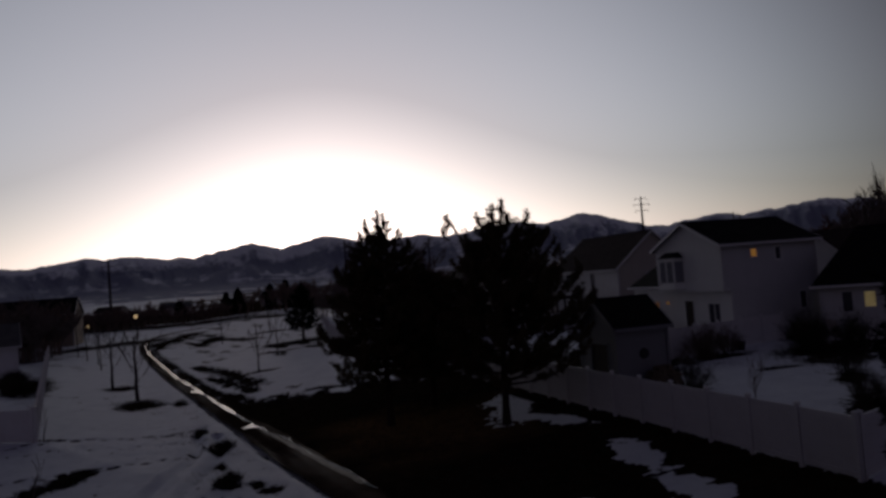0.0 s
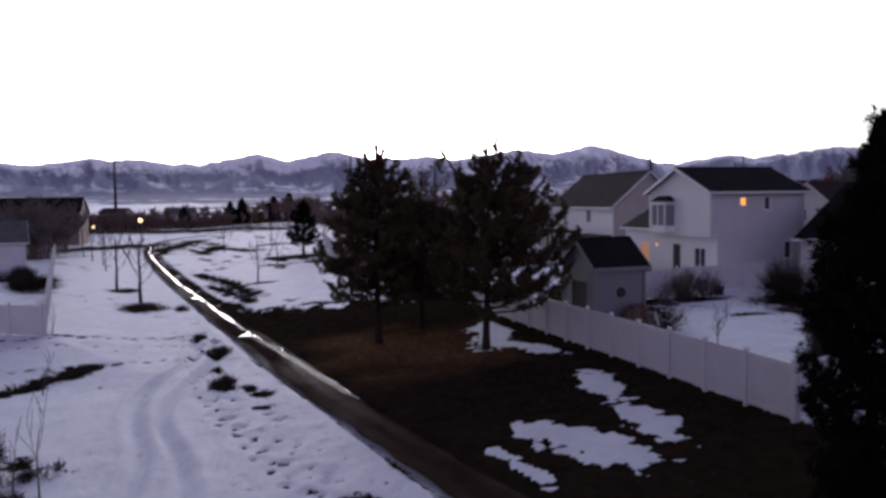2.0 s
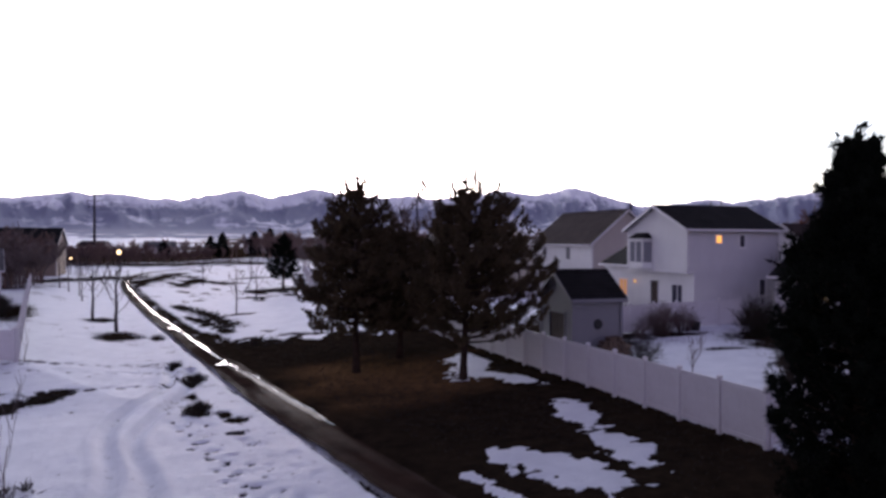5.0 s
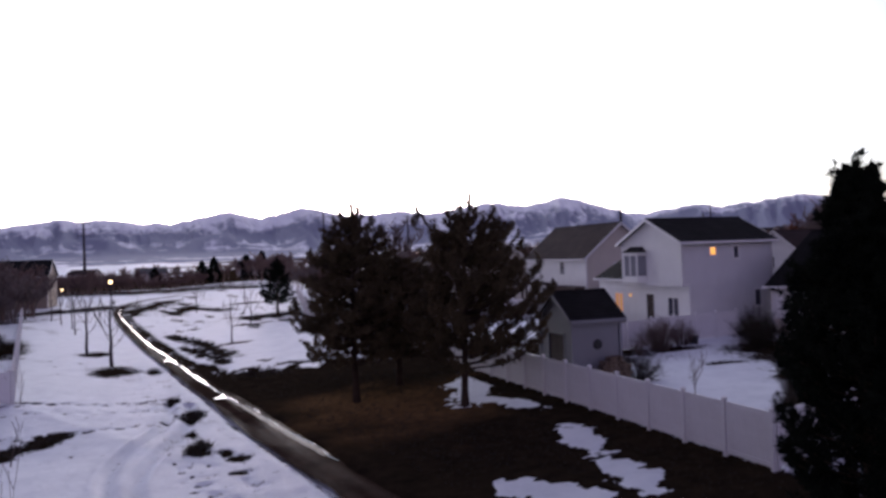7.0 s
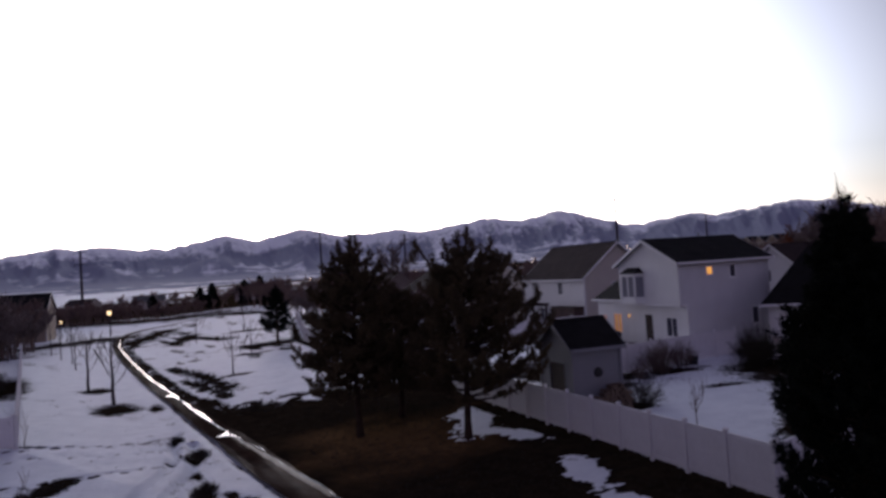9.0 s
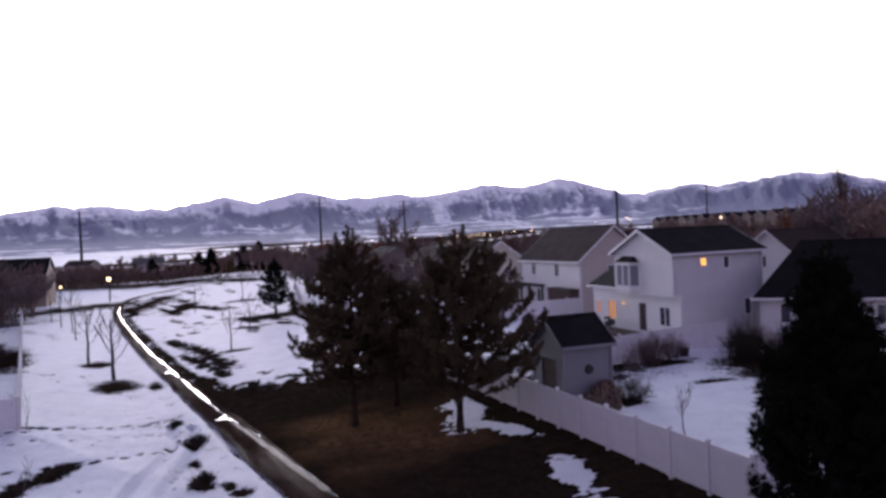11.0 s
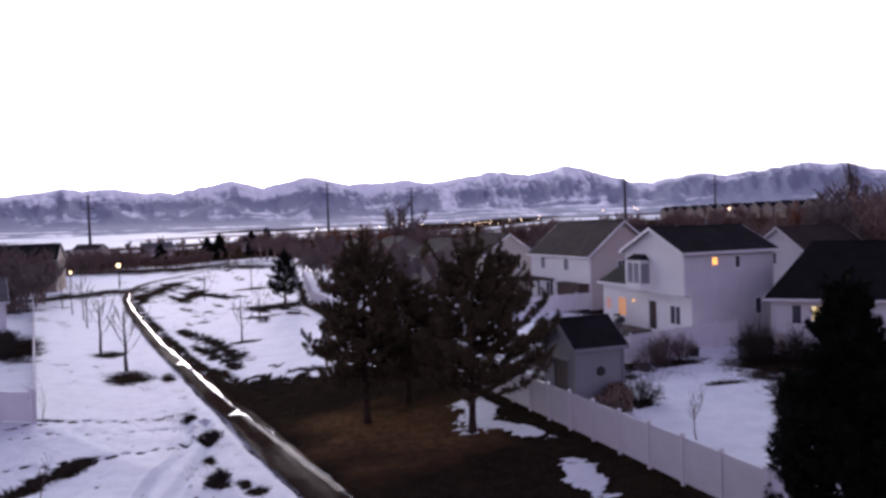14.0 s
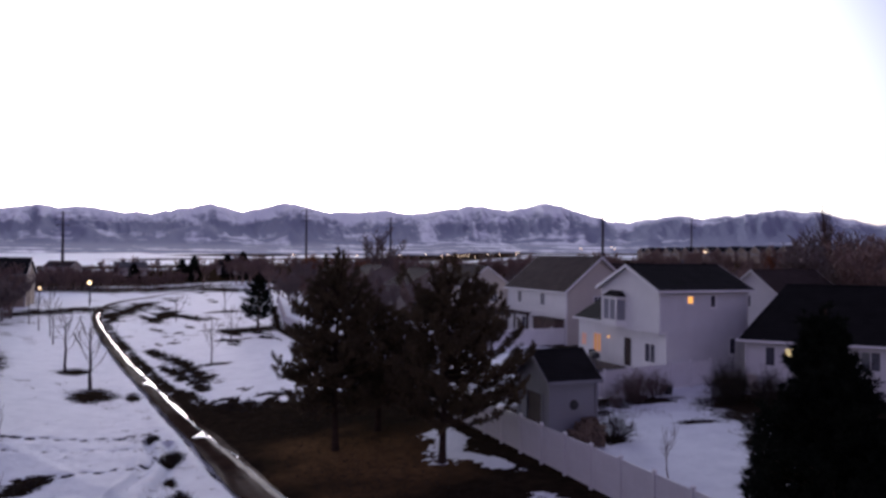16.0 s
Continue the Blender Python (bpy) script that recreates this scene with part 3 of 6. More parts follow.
def ribbon(name, line, left, right, lift, mat):
    """A strip along a line; left and right give its edges at each point."""
    verts, faces = [], []
    for i, p in enumerate(line):
        a, b = line[max(i - 1, 0)], line[min(i + 1, len(line) - 1)]
        d = (b - a).normalized()
        n = Vector((d.y, -d.x, 0))
        lo, hi = left(i, p), right(i, p)
        for k in range(5):
            q = p + n * (lo + (hi - lo) * k / 4)
            verts.append((q.x, q.y, lie_at(q.x, q.y) + lift * (1 - 0.5 * abs(k - 2) / 2)))
    for i in range(len(line) - 1):
        for k in range(4):
            a = i * 5 + k
            faces.append((a, a + 5, a + 6, a + 1))
    return raw_mesh(name, verts, faces, mat, smooth=True)


line = smooth_line(PATH_LINE, 0.5)
path = ribbon("path", line, lambda i, p: -float(path_left(p.y)) - 0.4 * (float(fbm(p.x * 0.5, p.y * 0.5, 3)) - 0.5), lambda i, p: 0.62 - 0.3 * (1 - float(ramp(p.y, 20, 31))) + 0.5 * (float(fbm(p.x * 0.4, p.y * 0.4, 8)) - 0.5), 0.035, M_PATH)
tagged(path, "narrow wet asphalt footpath with melting edges", "path", kind="structure")
wet = [p for p in line if 22.0 < p.y < 126]


def wet_left(i, p):
    reach = 0.35 * (float(fbm(p.x * 0.6, p.y * 0.6, 12)) - 0.5) - 0.20 * (1 - float(ramp(p.y, 34, 40)))
    for cx, cy in ((-10.9, 37.4), (-19.6, 54.8)):
        reach += 0.75 * math.exp(-((p.x - cx) ** 2 + (p.y - cy) ** 2) / 0.2)
    return 0.08 - reach


damp = ribbon("damp_strip", [p for p in line if 23.0 < p.y < 38.5], lambda i, p: -0.05 - 0.5 * (float(fbm(p.x * 0.7, p.y * 0.7, 19)) - 0.5), lambda i, p: 0.34 + 0.3 * (float(fbm(p.x * 0.8, p.y * 0.8, 27)) - 0.5), 0.043, M_DAMP)
tagged(damp, "shining film of water along the asphalt's edge", "water film", kind="stuff")
puddle = ribbon("puddle", wet, wet_left, lambda i, p: 0.25 + 0.26 * (float(fbm(p.x * 0.5, p.y * 0.5, 15)) - 0.5) if p.y > 35.5 else wet_left(i, p) + max(0.006, 0.4 * (float(fbm(p.x * 1.1, p.y * 1.1, 15)) - 0.5)), 0.052, M_PUDDLE)
tagged(puddle, "long strip of meltwater along the asphalt path", "puddle", kind="stuff")


# ---- mountains across the valley: peaks by bearing, height and steepness ----
PEAKS = [(-40, 0.046, 0.002), (-31, 0.050, 0.0022), (-24.9, 0.0548, 0.0025), (-22.5, 0.0551, 0.0025), (-18.9, 0.0500, 0.002), (-16.0, 0.0550, 0.004), (-13.96, 0.0619, 0.005),
         (-8.64, 0.0653, 0.0044), (-4.2, 0.0555, 0.0010), (-1.73, 0.0578, 0.0024), (2.4, 0.0550, 0.0010), (5.1, 0.0624, 0.0025), (9.2, 0.0612, 0.004), (10.4, 0.0668, 0.0054),
         (18.8, 0.0470, 0.003), (19.74, 0.0498, 0.0032), (23.0, 0.0493, 0.004), (24.8, 0.0507, 0.003), (26.55, 0.0555, 0.004), (28.5, 0.0527, 0.005), (37, 0.046, 0.0025), (45, 0.05, 0.002)]


def build_mountains():
    az = np.radians(np.linspace(-60, 60, 1150))
    rr = np.concatenate([np.linspace(1250, 2290, 36), np.linspace(2300, 4200, 120), np.linspace(4240, 4900, 16)])
    a, r = np.meshgrid(az, rr)
    deg = np.degrees(a)
    crest = np.full(a.shape, 0.0345)
    for p, h, steep in PEAKS:
        off = np.sqrt((deg - p) ** 2 + 0.12) - 0.35
        crest = np.maximum(crest, h - steep * off)
    crest = crest + 0.0030 * (fbm(deg * 1.8, deg * 0 + 2, 3, 6) - 0.5) - 0.0010 * np.abs(2 * fbm(deg * 2.6, deg * 0 + 5, 13, 4) - 1)
    rise = ramp(r, 2500, 4200) ** 1.15
    x, y = r * np.sin(a), r * np.cos(a)
    fold = np.abs(2 * fbm(deg * 0.8 + 0.0009 * r, r * 0.0016, 11, 6) - 1)
    spur = np.abs(2 * fbm(deg * 0.38 - 0.0004 * r, r * 0.0006, 17, 4) - 1)
    rill = np.abs(2 * fbm(deg * 2.1 + 0.0016 * r, r * 0.0011, 37, 5) - 1)
    body = rise - rise * (1 - rise) * (0.8 * (fold - 0.2) + 1.05 * (spur - 0.2) + 0.35 * (rill - 0.2))
    front = 0.34 * ramp(r, 2450, 3000) * (1 - ramp(r, 3000, 3700)) * ramp(fbm(deg * 0.30, r * 0.0009, 23, 4), 0.40, 0.72)
    body = np.where(r > 4200, 1 - 0.5 * ramp(r, 4200, 4900), np.minimum(np.maximum(body, front), 0.99))
    z = lie(x, y) - 3 + 6 * ramp(r, 1250, 1700) + body * (crest * 4200 + 10 - 45)
    verts = np.stack([x.ravel(), y.ravel(), z.ravel()], 1)
    n, mcols = a.shape
    idx = np.arange(n * mcols).reshape(n, mcols)
    faces = np.stack([idx[:-1, :-1].ravel(), idx[:-1, 1:].ravel(), idx[1:, 1:].ravel(), idx[1:, :-1].ravel()], 1)
    ob = raw_mesh("backdrop", verts, faces, M_MOUNTAIN, smooth=True)
    # woods and bare rock: on the lower flanks, along the rills, and on the steeper range to the north-east
    wooded = 0.40 * fold + 0.16 * rill + 0.62 * fbm(deg * 0.55 - 0.0011 * r, r * 0.0024 + deg * 0.2, 51, 5) + 0.20 * ramp(deg, 15, 21) - 0.10 * ramp(deg, -8, -3) * (1 - ramp(deg, 12, 16))
    wooded = wooded + 0.42 * np.exp(-((body - 0.34) / 0.22) ** 2) - 0.30 * ramp(body, 0.62, 1.0) + (0.34 + 0.10 * (1 - ramp(deg, -14, -6)) + 1.5 * (fbm(x * 0.0016, y * 0.010, 57) - 0.5)) * (1 - ramp(body, 0.03, 0.22))
    ob.data.attributes.new("wooded", "FLOAT", "POINT").data.foreach_set("value", wooded.ravel().astype(np.float32))
    return tagged(ob, "snowy mountain range with dark wooded folds", "mountains", kind="structure")


def mountain_material():
    m = bpy.data.materials.new("snowy_mountain")
    m.use_nodes = True
    n, l = m.node_tree.nodes, m.node_tree.links
    bsdf = n["Principled BSDF"]
    geo = n.new("ShaderNodeNewGeometry")
    mapping = n.new("ShaderNodeMapping")
    mapping.inputs["Scale"].default_value = (0.8, 0.35, 0.7)
    l.new(geo.outputs["Position"], mapping.inputs[0])
    broad, mid, fine = (n.new("ShaderNodeTexNoise") for _ in range(3))
    for tex, sc, dt in ((broad, 0.0024, 4), (mid, 0.010, 8), (fine, 0.05, 6)):
        tex.inputs["Scale"].default_value, tex.inputs["Detail"].default_value = sc, dt
        tex.inputs["Roughness"].default_value = 0.62
        l.new(mapping.outputs[0], tex.inputs["Vector"])
    woods = n.new("ShaderNodeAttribute")
    woods.attribute_name = "wooded"
    nrm = n.new("ShaderNodeSeparateXYZ")
    l.new(geo.outputs["Normal"], nrm.inputs[0])
    slope = n.new("ShaderNodeMapRange")
    for k, v in (("From Min", 0.98), ("From Max", 0.80), ("To Min", -0.06), ("To Max", 0.07)):
        slope.inputs[k].default_value = v
    l.new(nrm.outputs["Z"], slope.inputs["Value"])

    def add(p, q, mul=1.0):
        t = n.new("ShaderNodeMath")
        t.operation = "MULTIPLY_ADD"
        t.inputs[1].default_value = mul
        l.new(p, t.inputs[0]), l.new(q, t.inputs[2])
        return t.outputs[0]

    total = add(broad.outputs["Fac"], add(mid.outputs["Fac"], add(woods.outputs["Fac"], slope.outputs[0]), 0.75), 0.25)
    total = add(fine.outputs["Fac"], total, 0.55)
    cut = n.new("ShaderNodeMapRange")
    cut.inputs["From Min"].default_value, cut.inputs["From Max"].default_value = 1.14, 1.42
    l.new(total, cut.inputs["Value"])
    mix = n.new("ShaderNodeMix")
    mix.data_type = "RGBA"
    # distance haze is painted in: the woods' tone is lifted towards pale blue
    mix.inputs[6].default_value, mix.inputs[7].default_value = (0.86, 0.86, 0.92, 1), (0.240, 0.255, 0.345, 1)
    l.new(cut.outputs[0], mix.inputs[0]), l.new(mix.outputs[2], bsdf.inputs["Base Color"])
    bsdf.inputs["Roughness"].default_value, bsdf.inputs["Specular IOR Level"].default_value = 0.9, 0.1
    return m


M_MOUNTAIN = mountain_material()
build_mountains()


# ---- white vinyl fences ----
PANEL, HIGH = 2.0, 1.68


def fence_meshes():
    bm = bmesh.new()
    box(bm, -0.064, 0.064, -0.064, 0.064, -0.25, HIGH + 0.06, 0.008)
    post = bpy.data.meshes.new("post")
    bm.to_mesh(post), bm.free()
    bm = bmesh.new()
    base = [bm.verts.new((x, y, 0)) for x, y in ((-0.08, -0.08), (0.08, -0.08), (0.08, 0.08), (-0.08, 0.08))]
    rim = [bm.verts.new((v.co.x, v.co.y, 0.025)) for v in base]
    tip = bm.verts.new((0, 0, 0.075))
    bm.faces.new(base[::-1])
    for i in range(4):
        bm.faces.new((base[i], base[(i + 1) % 4], rim[(i + 1) % 4], rim[i]))
        bm.faces.new((rim[i], rim[(i + 1) % 4], tip))
    cap = bpy.data.meshes.new("cap")
    bm.to_mesh(cap), bm.free()
    bm = bmesh.new()
    w = PANEL - 0.128
    n = 12
    face = []
    for k in range(n):
        x0 = 0.064 + k * w / n
        face += [(x0, 0.004), (x0 + 0.012, 0.012), (x0 + w / n - 0.012, 0.012)]
    face.append((0.064 + w, 0.004))
    outline = [(x, -y) for x, y in face] + [(x, y) for x, y in face[::-1]]
    lo, hi = ([bm.verts.new((x, y, z)) for x, y in outline] for z in (0.12, HIGH - 0.10))
    bm.faces.new(lo[::-1]), bm.faces.new(hi)
    for i in range(len(outline)):
        j = (i + 1) % len(outline)
        bm.faces.new((lo[i], lo[j], hi[j], hi[i]))
    panel = bpy.data.meshes.new("panel")
    bm.to_mesh(panel), bm.free()
    bm = bmesh.new()
    box(bm, 0.064, PANEL - 0.064, -0.025, 0.025, 0, 0.14, 0.006)
    rail = bpy.data.meshes.new("rail")
    bm.to_mesh(rail), bm.free()
    for me in (post, cap, panel, rail):
        me.materials.append(M_VINYL)
    return post, cap, panel, rail


POST, CAP, BOARDS, RAIL = fence_meshes()


def vinyl_fence(x0, y0, x1, y1, label, sink=0.0):
    length = math.hypot(x1 - x0, y1 - y0)
    n = max(1, round(length / PANEL))
    turn = math.atan2(y1 - y0, x1 - x0)
    stretch = length / n / PANEL
    fence = thing("vinyl_fence", Matrix.Translation((x0, y0, 0)) @ Matrix.Rotation(turn, 4, "Z"), label, "fence", "white garden fences")
    for k in range(n + 1):
        d = k * length / n
        z = lie_at(x0 + d * math.cos(turn), y0 + d * math.sin(turn)) - sink
        post = part_at("post", POST, fence, Matrix.Translation((d, 0, z)))
        part_at("cap", CAP, post, Matrix.Translation((0, 0, HIGH + 0.062)))
        if k < n:
            z1 = lie_at(x0 + (d + PANEL) * math.cos(turn), y0 + (d + PANEL) * math.sin(turn)) - sink
            m = Matrix.Translation((d, 0, z)) @ Matrix.Diagonal((stretch, 1, 1, 1))
            m[2][0] = (z1 - z) / PANEL
            panel = part_at("panel", BOARDS, fence, m)
            part_at("rail", RAIL, panel, Matrix.Translation((0, 0, 0.05)))
            part_at("rail", RAIL, panel, Matrix.Translation((0, 0, HIGH - 0.16)))
    return fence


def along_fence(d, out=0.0):
    return FENCE_X + FX * d + SX * out, FENCE_Y + FY * d + SY * out


vinyl_fence(*along_fence(0), *along_fence(76), "long white vinyl privacy fence between grass and gardens")
vinyl_fence(*along_fence(76, 0.14), -21.5, 128.0, "white vinyl privacy fence behind the far gardens")
vinyl_fence(*along_fence(0, 0.14), *along_fence(3.5, 13), "short white vinyl fence turning off a corner")
vinyl_fence(7.4, 38.6, 21.2, 46.2, "white vinyl fence across the snowy back garden")
vinyl_fence(*along_fence(48, 0.14), 18.5, 70.0, "white vinyl fence between two back gardens")
vinyl_fence(-21.2, 35.4, -58.6, 109, "white vinyl fence beside the snowy common")
vinyl_fence(-21.35, 35.4, -58.0, 41.5, "white vinyl fence closing a snowy back garden")


# ---- houses ----
def wall_with_holes(width, height, holes, thick=0.18, gable=0.0):
    """An upright wall in the x-z plane, outer face at y = 0, thickness to +y; holes are (x, z, w, h). gable: rise of a triangle on top."""
    bm = bmesh.new()
    xs = sorted({0.0, width, *[v for x, z, w, h in holes for v in (x, x + w)]})
    zs = sorted({0.0, height, *[v for x, z, w, h in holes for v in (z, z + h)]})
    for x0, x1 in zip(xs, xs[1:]):
        start = None
        for z0, z1 in [*zip(zs, zs[1:]), (None, None)]:
            open_here = z0 is None or any(x <= (x0 + x1) / 2 <= x + w and z <= (z0 + z1) / 2 <= z + h for x, z, w, h in holes)
            if open_here and start is not None:
                box(bm, x0, x1, 0, thick, start, last)
                start = None
            elif not open_here and start is None:
                start = z0
            last = z1
    if gable:
        prism(bm, [(0, height), (width, height), (width / 2, height + gable)], 0, thick)
    bmesh.ops.remove_doubles(bm, verts=bm.verts, dist=0.0005)
    return bm


def add_window(parent, m, w, h, lit=None, panes=2, trim=M_WHITE, name="window"):
    """A framed sash window set into a wall; m puts its lower left outer corner. lit: the glowing blind behind the glass."""
    bm = bmesh.new()
    f = 0.07
    for x0, x1, z0, z1 in ((-f, 0.03, -f, h + f), (w - 0.03, w + f, -f, h + f), (0.03, w - 0.03, -f, 0.03), (0.03, w - 0.03, h - 0.03, h + f)):
        box(bm, x0, x1, -0.03, 0.09, z0, z1)
    for k in range(1, panes):
        box(bm, w * k / panes - 0.025, w * k / panes + 0.025, -0.005, 0.07, 0.03, h - 0.03)
    win = part(name, bm, trim, parent)
    win.matrix_basis = m
    for k in range(panes):
        bm = bmesh.new()
        a, b = w * k / panes, w * (k + 1) / panes
        box(bm, a + 0.03, b - 0.03, 0.04, 0.052, 0.03, h - 0.03)
        part("pane", bm, lit or M_GLASS, win, "glass lit warm from inside" if lit else "")
    bm = bmesh.new()
    box(bm, -f - 0.03, w + f + 0.03, -0.07, -0.031, -f - 0.05, -f, 0.005)
    part("sill", bm, trim, win)
    return win


def add_door(parent, m, w, h, mat=M_DARKWOOD, trim=M_WHITE):
    bm = bmesh.new()
    box(bm, 0.02, w - 0.02, 0.04, 0.09, 0, h - 0.02)
    for k in range(2):
        x0 = 0.1 + k * (w - 0.1) / 2
        box(bm, x0, x0 + (w - 0.3) / 2, 0.025, 0.039, 0.2, h * 0.45, 0.004)
        box(bm, x0, x0 + (w - 0.3) / 2, 0.025, 0.039, h * 0.52, h - 0.2, 0.004)
    door = part("door", bm, mat, parent, "dark panelled door")
    door.matrix_basis = m
    bm = bmesh.new()
    tube(bm, [(w - 0.12, 0.0, 0.98), (w - 0.12, 0.05, 0.98)], [0.03, 0.03], 8)
    part("handle", bm, M_METAL, door, "metal door knob")
    bm = bmesh.new()
    for x0, x1, z0, z1 in ((-0.09, 0.0, 0, h + 0.09), (w, w + 0.09, 0, h + 0.09), (0, w, h, h + 0.09)):
        box(bm, x0, x1, -0.03, 0.1, z0, z1)
    part("door_frame", bm, trim, door)
    return door


def gable_roof(parent, length, width, eave, rise, over, mat, trim=M_WHITE, courses=0, hip=0.0):
    """Two sloping slabs with the ridge along x, with barge boards, gutters and rows of shingle; hip: how far the ridge starts in from x = 0."""
    half = width / 2 + over
    slope = rise / (width / 2)
    top = eave + rise
    thick = 0.14
    for s in (-1, 1):
        bm = bmesh.new()
        rows = max(1, courses)
        step = 0.03 if rows > 1 else 0.0
        upper = []
        for k in range(rows):
            y0, y1 = half * (1 - k / rows), half * (1 - (k + 1) / rows)
            upper += [(y0, top - slope * y0 + thick + step), (y1, top - slope * y1 + thick)]
        outline = [(half, top - slope * half)] + upper + [(0.0, top)]
        ends = [[bm.verts.new((x + inset * (1 - y / half), width / 2 + s * y, z)) for y, z in outline] for x, inset in ((-over, hip + over if hip else 0.0), (length + over, 0.0))]
        bm.faces.new(ends[0]), bm.faces.new(ends[1][::-1])
        for i in range(len(outline)):
            j = (i + 1) % len(outline)
            bm.faces.new((ends[0][i], ends[1][i], ends[1][j], ends[0][j]))
        bmesh.ops.recalc_face_normals(bm, faces=bm.faces)
        roof = part("roof", bm, mat, parent)
        bm = bmesh.new()
        y = width / 2 + s * half
        z = top - slope * half
        box(bm, -over, length + over, min(y, y + s * 0.11), max(y, y + s * 0.11), z - 0.03, z + 0.13, 0.01)
        part("gutter", bm, trim, roof)
        for x in (length + over + 0.003,) if hip else (-over - 0.035, length + over + 0.003):
            bm = bmesh.new()
            outline = [(width / 2 + s * half, z - 0.08), (width / 2, top - 0.08), (width / 2, top + thick + 0.02), (width / 2 + s * half, z + thick + 0.02)]
            prism(bm, outline, x, x + 0.032)
            bmesh.ops.transform(bm, matrix=Matrix(((0, 1, 0, 0), (1, 0, 0, 0), (0, 0, 1, 0), (0, 0, 0, 1))), verts=bm.verts)
            bmesh.ops.recalc_face_normals(bm, faces=bm.faces)
            part("barge_board", bm, trim, roof)
    bm = bmesh.new()
    tube(bm, [(hip if hip else -over, width / 2, top + thick - 0.02), (length + over, width / 2, top + thick - 0.02)], [0.09, 0.09], 6)
    part("ridge", bm, mat, parent)
    if hip:
        bm = bmesh.new()
        low = top - slope * half
        under = [bm.verts.new(v) for v in ((-over, width / 2 - half, low), (-over, width / 2 + half, low), (hip, width / 2, top))]
        over_top = [bm.verts.new((v.co.x, v.co.y, v.co.z + thick)) for v in under]
        bm.faces.new(under), bm.faces.new(over_top[::-1])
        for i in range(3):
            bm.faces.new((under[i], under[(i + 1) % 3], over_top[(i + 1) % 3], over_top[i]))
        bmesh.ops.recalc_face_normals(bm, faces=bm.faces)
        end = part("roof", bm, mat, parent)
        bm = bmesh.new()
        box(bm, -over - 0.11, -over, width / 2 - half, width / 2 + half, low - 0.03, low + 0.13, 0.01)
        part("gutter", bm, trim, end)


WALL_TURNS = {"front": lambda L, W: pose(0, 0, 0), "back": lambda L, W: pose(L, W, 0, 0, 0, 180), "left": lambda L, W: pose(0, W, 0, 0, 0, -90), "right": lambda L, W: pose(L, 0, 0, 0, 0, 90)}


def gable_house(name, x, y, z, turn, length, width, eave, rise, label, wall_mats, roof_mat, openings=(), over=0.35, courses=14, group="", sink=0.6, vents=(), trim=M_WHITE, hip=0.0):
    """Ridge along local x, local y across. openings: (wall, x, z, w, h, lit) with wall front (y = 0), back, left (x = 0) or right."""
    house = thing(name, pose(x, y, z, 0, 0, turn), label, "house", group)
    for side in ("front", "back", "left", "right"):
        span = length if side in ("front", "back") else width
        holes = [(ox, oz + sink, w, h) for s, ox, oz, w, h, lit in openings if s == side]
        bm = wall_with_holes(span, eave + sink, holes, gable=rise if side == "right" or side == "left" and not hip else 0)
        m = WALL_TURNS[side](length, width)
        wall = part("wall", bm, wall_mats.get(side, wall_mats["all"]), house)
        wall.matrix_basis = m @ pose(0, 0, -sink)
        for s, ox, oz, w, h, lit in openings:
            if s != side:
                continue
            if lit == "door":
                add_door(house, m @ pose(ox, 0, oz), w, h)
            else:
                add_window(house, m @ pose(ox, 0, oz), w, h, lit, 2 if w > 0.75 else 1)
    # an inner ceiling keeps the roof space dark
    bm = bmesh.new()
    box(bm, 0.2, length - 0.2, 0.2, width - 0.2, eave - 0.12, eave - 0.05)
    part("ceiling", bm, M_WHITE, house)
    gable_roof(house, length, width, eave, rise, over, roof_mat, trim, courses, hip)
    for side in ((0, 0), (length, 0), (0, width), (length, width)):
        bm = bmesh.new()
        cx, cy = side
        sx, sy = (-1 if cx == 0 else 1), (-1 if cy == 0 else 1)
        box(bm, min(cx + sx * 0.022, cx - sx * 0.10), max(cx + sx * 0.022, cx - sx * 0.10), min(cy + sy * 0.022, cy - sy * 0.1), max(cy + sy * 0.022, cy - sy * 0.1), -sink, eave - 0.02)
        part("corner_board", bm, trim, house)
    for vx, vy, h in vents:
        bm = bmesh.new()
        zr = eave + rise * (1 - abs(vy - width / 2) / (width / 2))
        tube(bm, [(vx, vy, zr), (vx, vy, zr + h)], [0.06, 0.06], 8)
        part("vent_pipe", bm, M_WHITE, house, "white roof vent pipe")
    return house


S_TURN = 18.4          # the houses' ridges run from the fence
F_TURN = S_TURN + 90


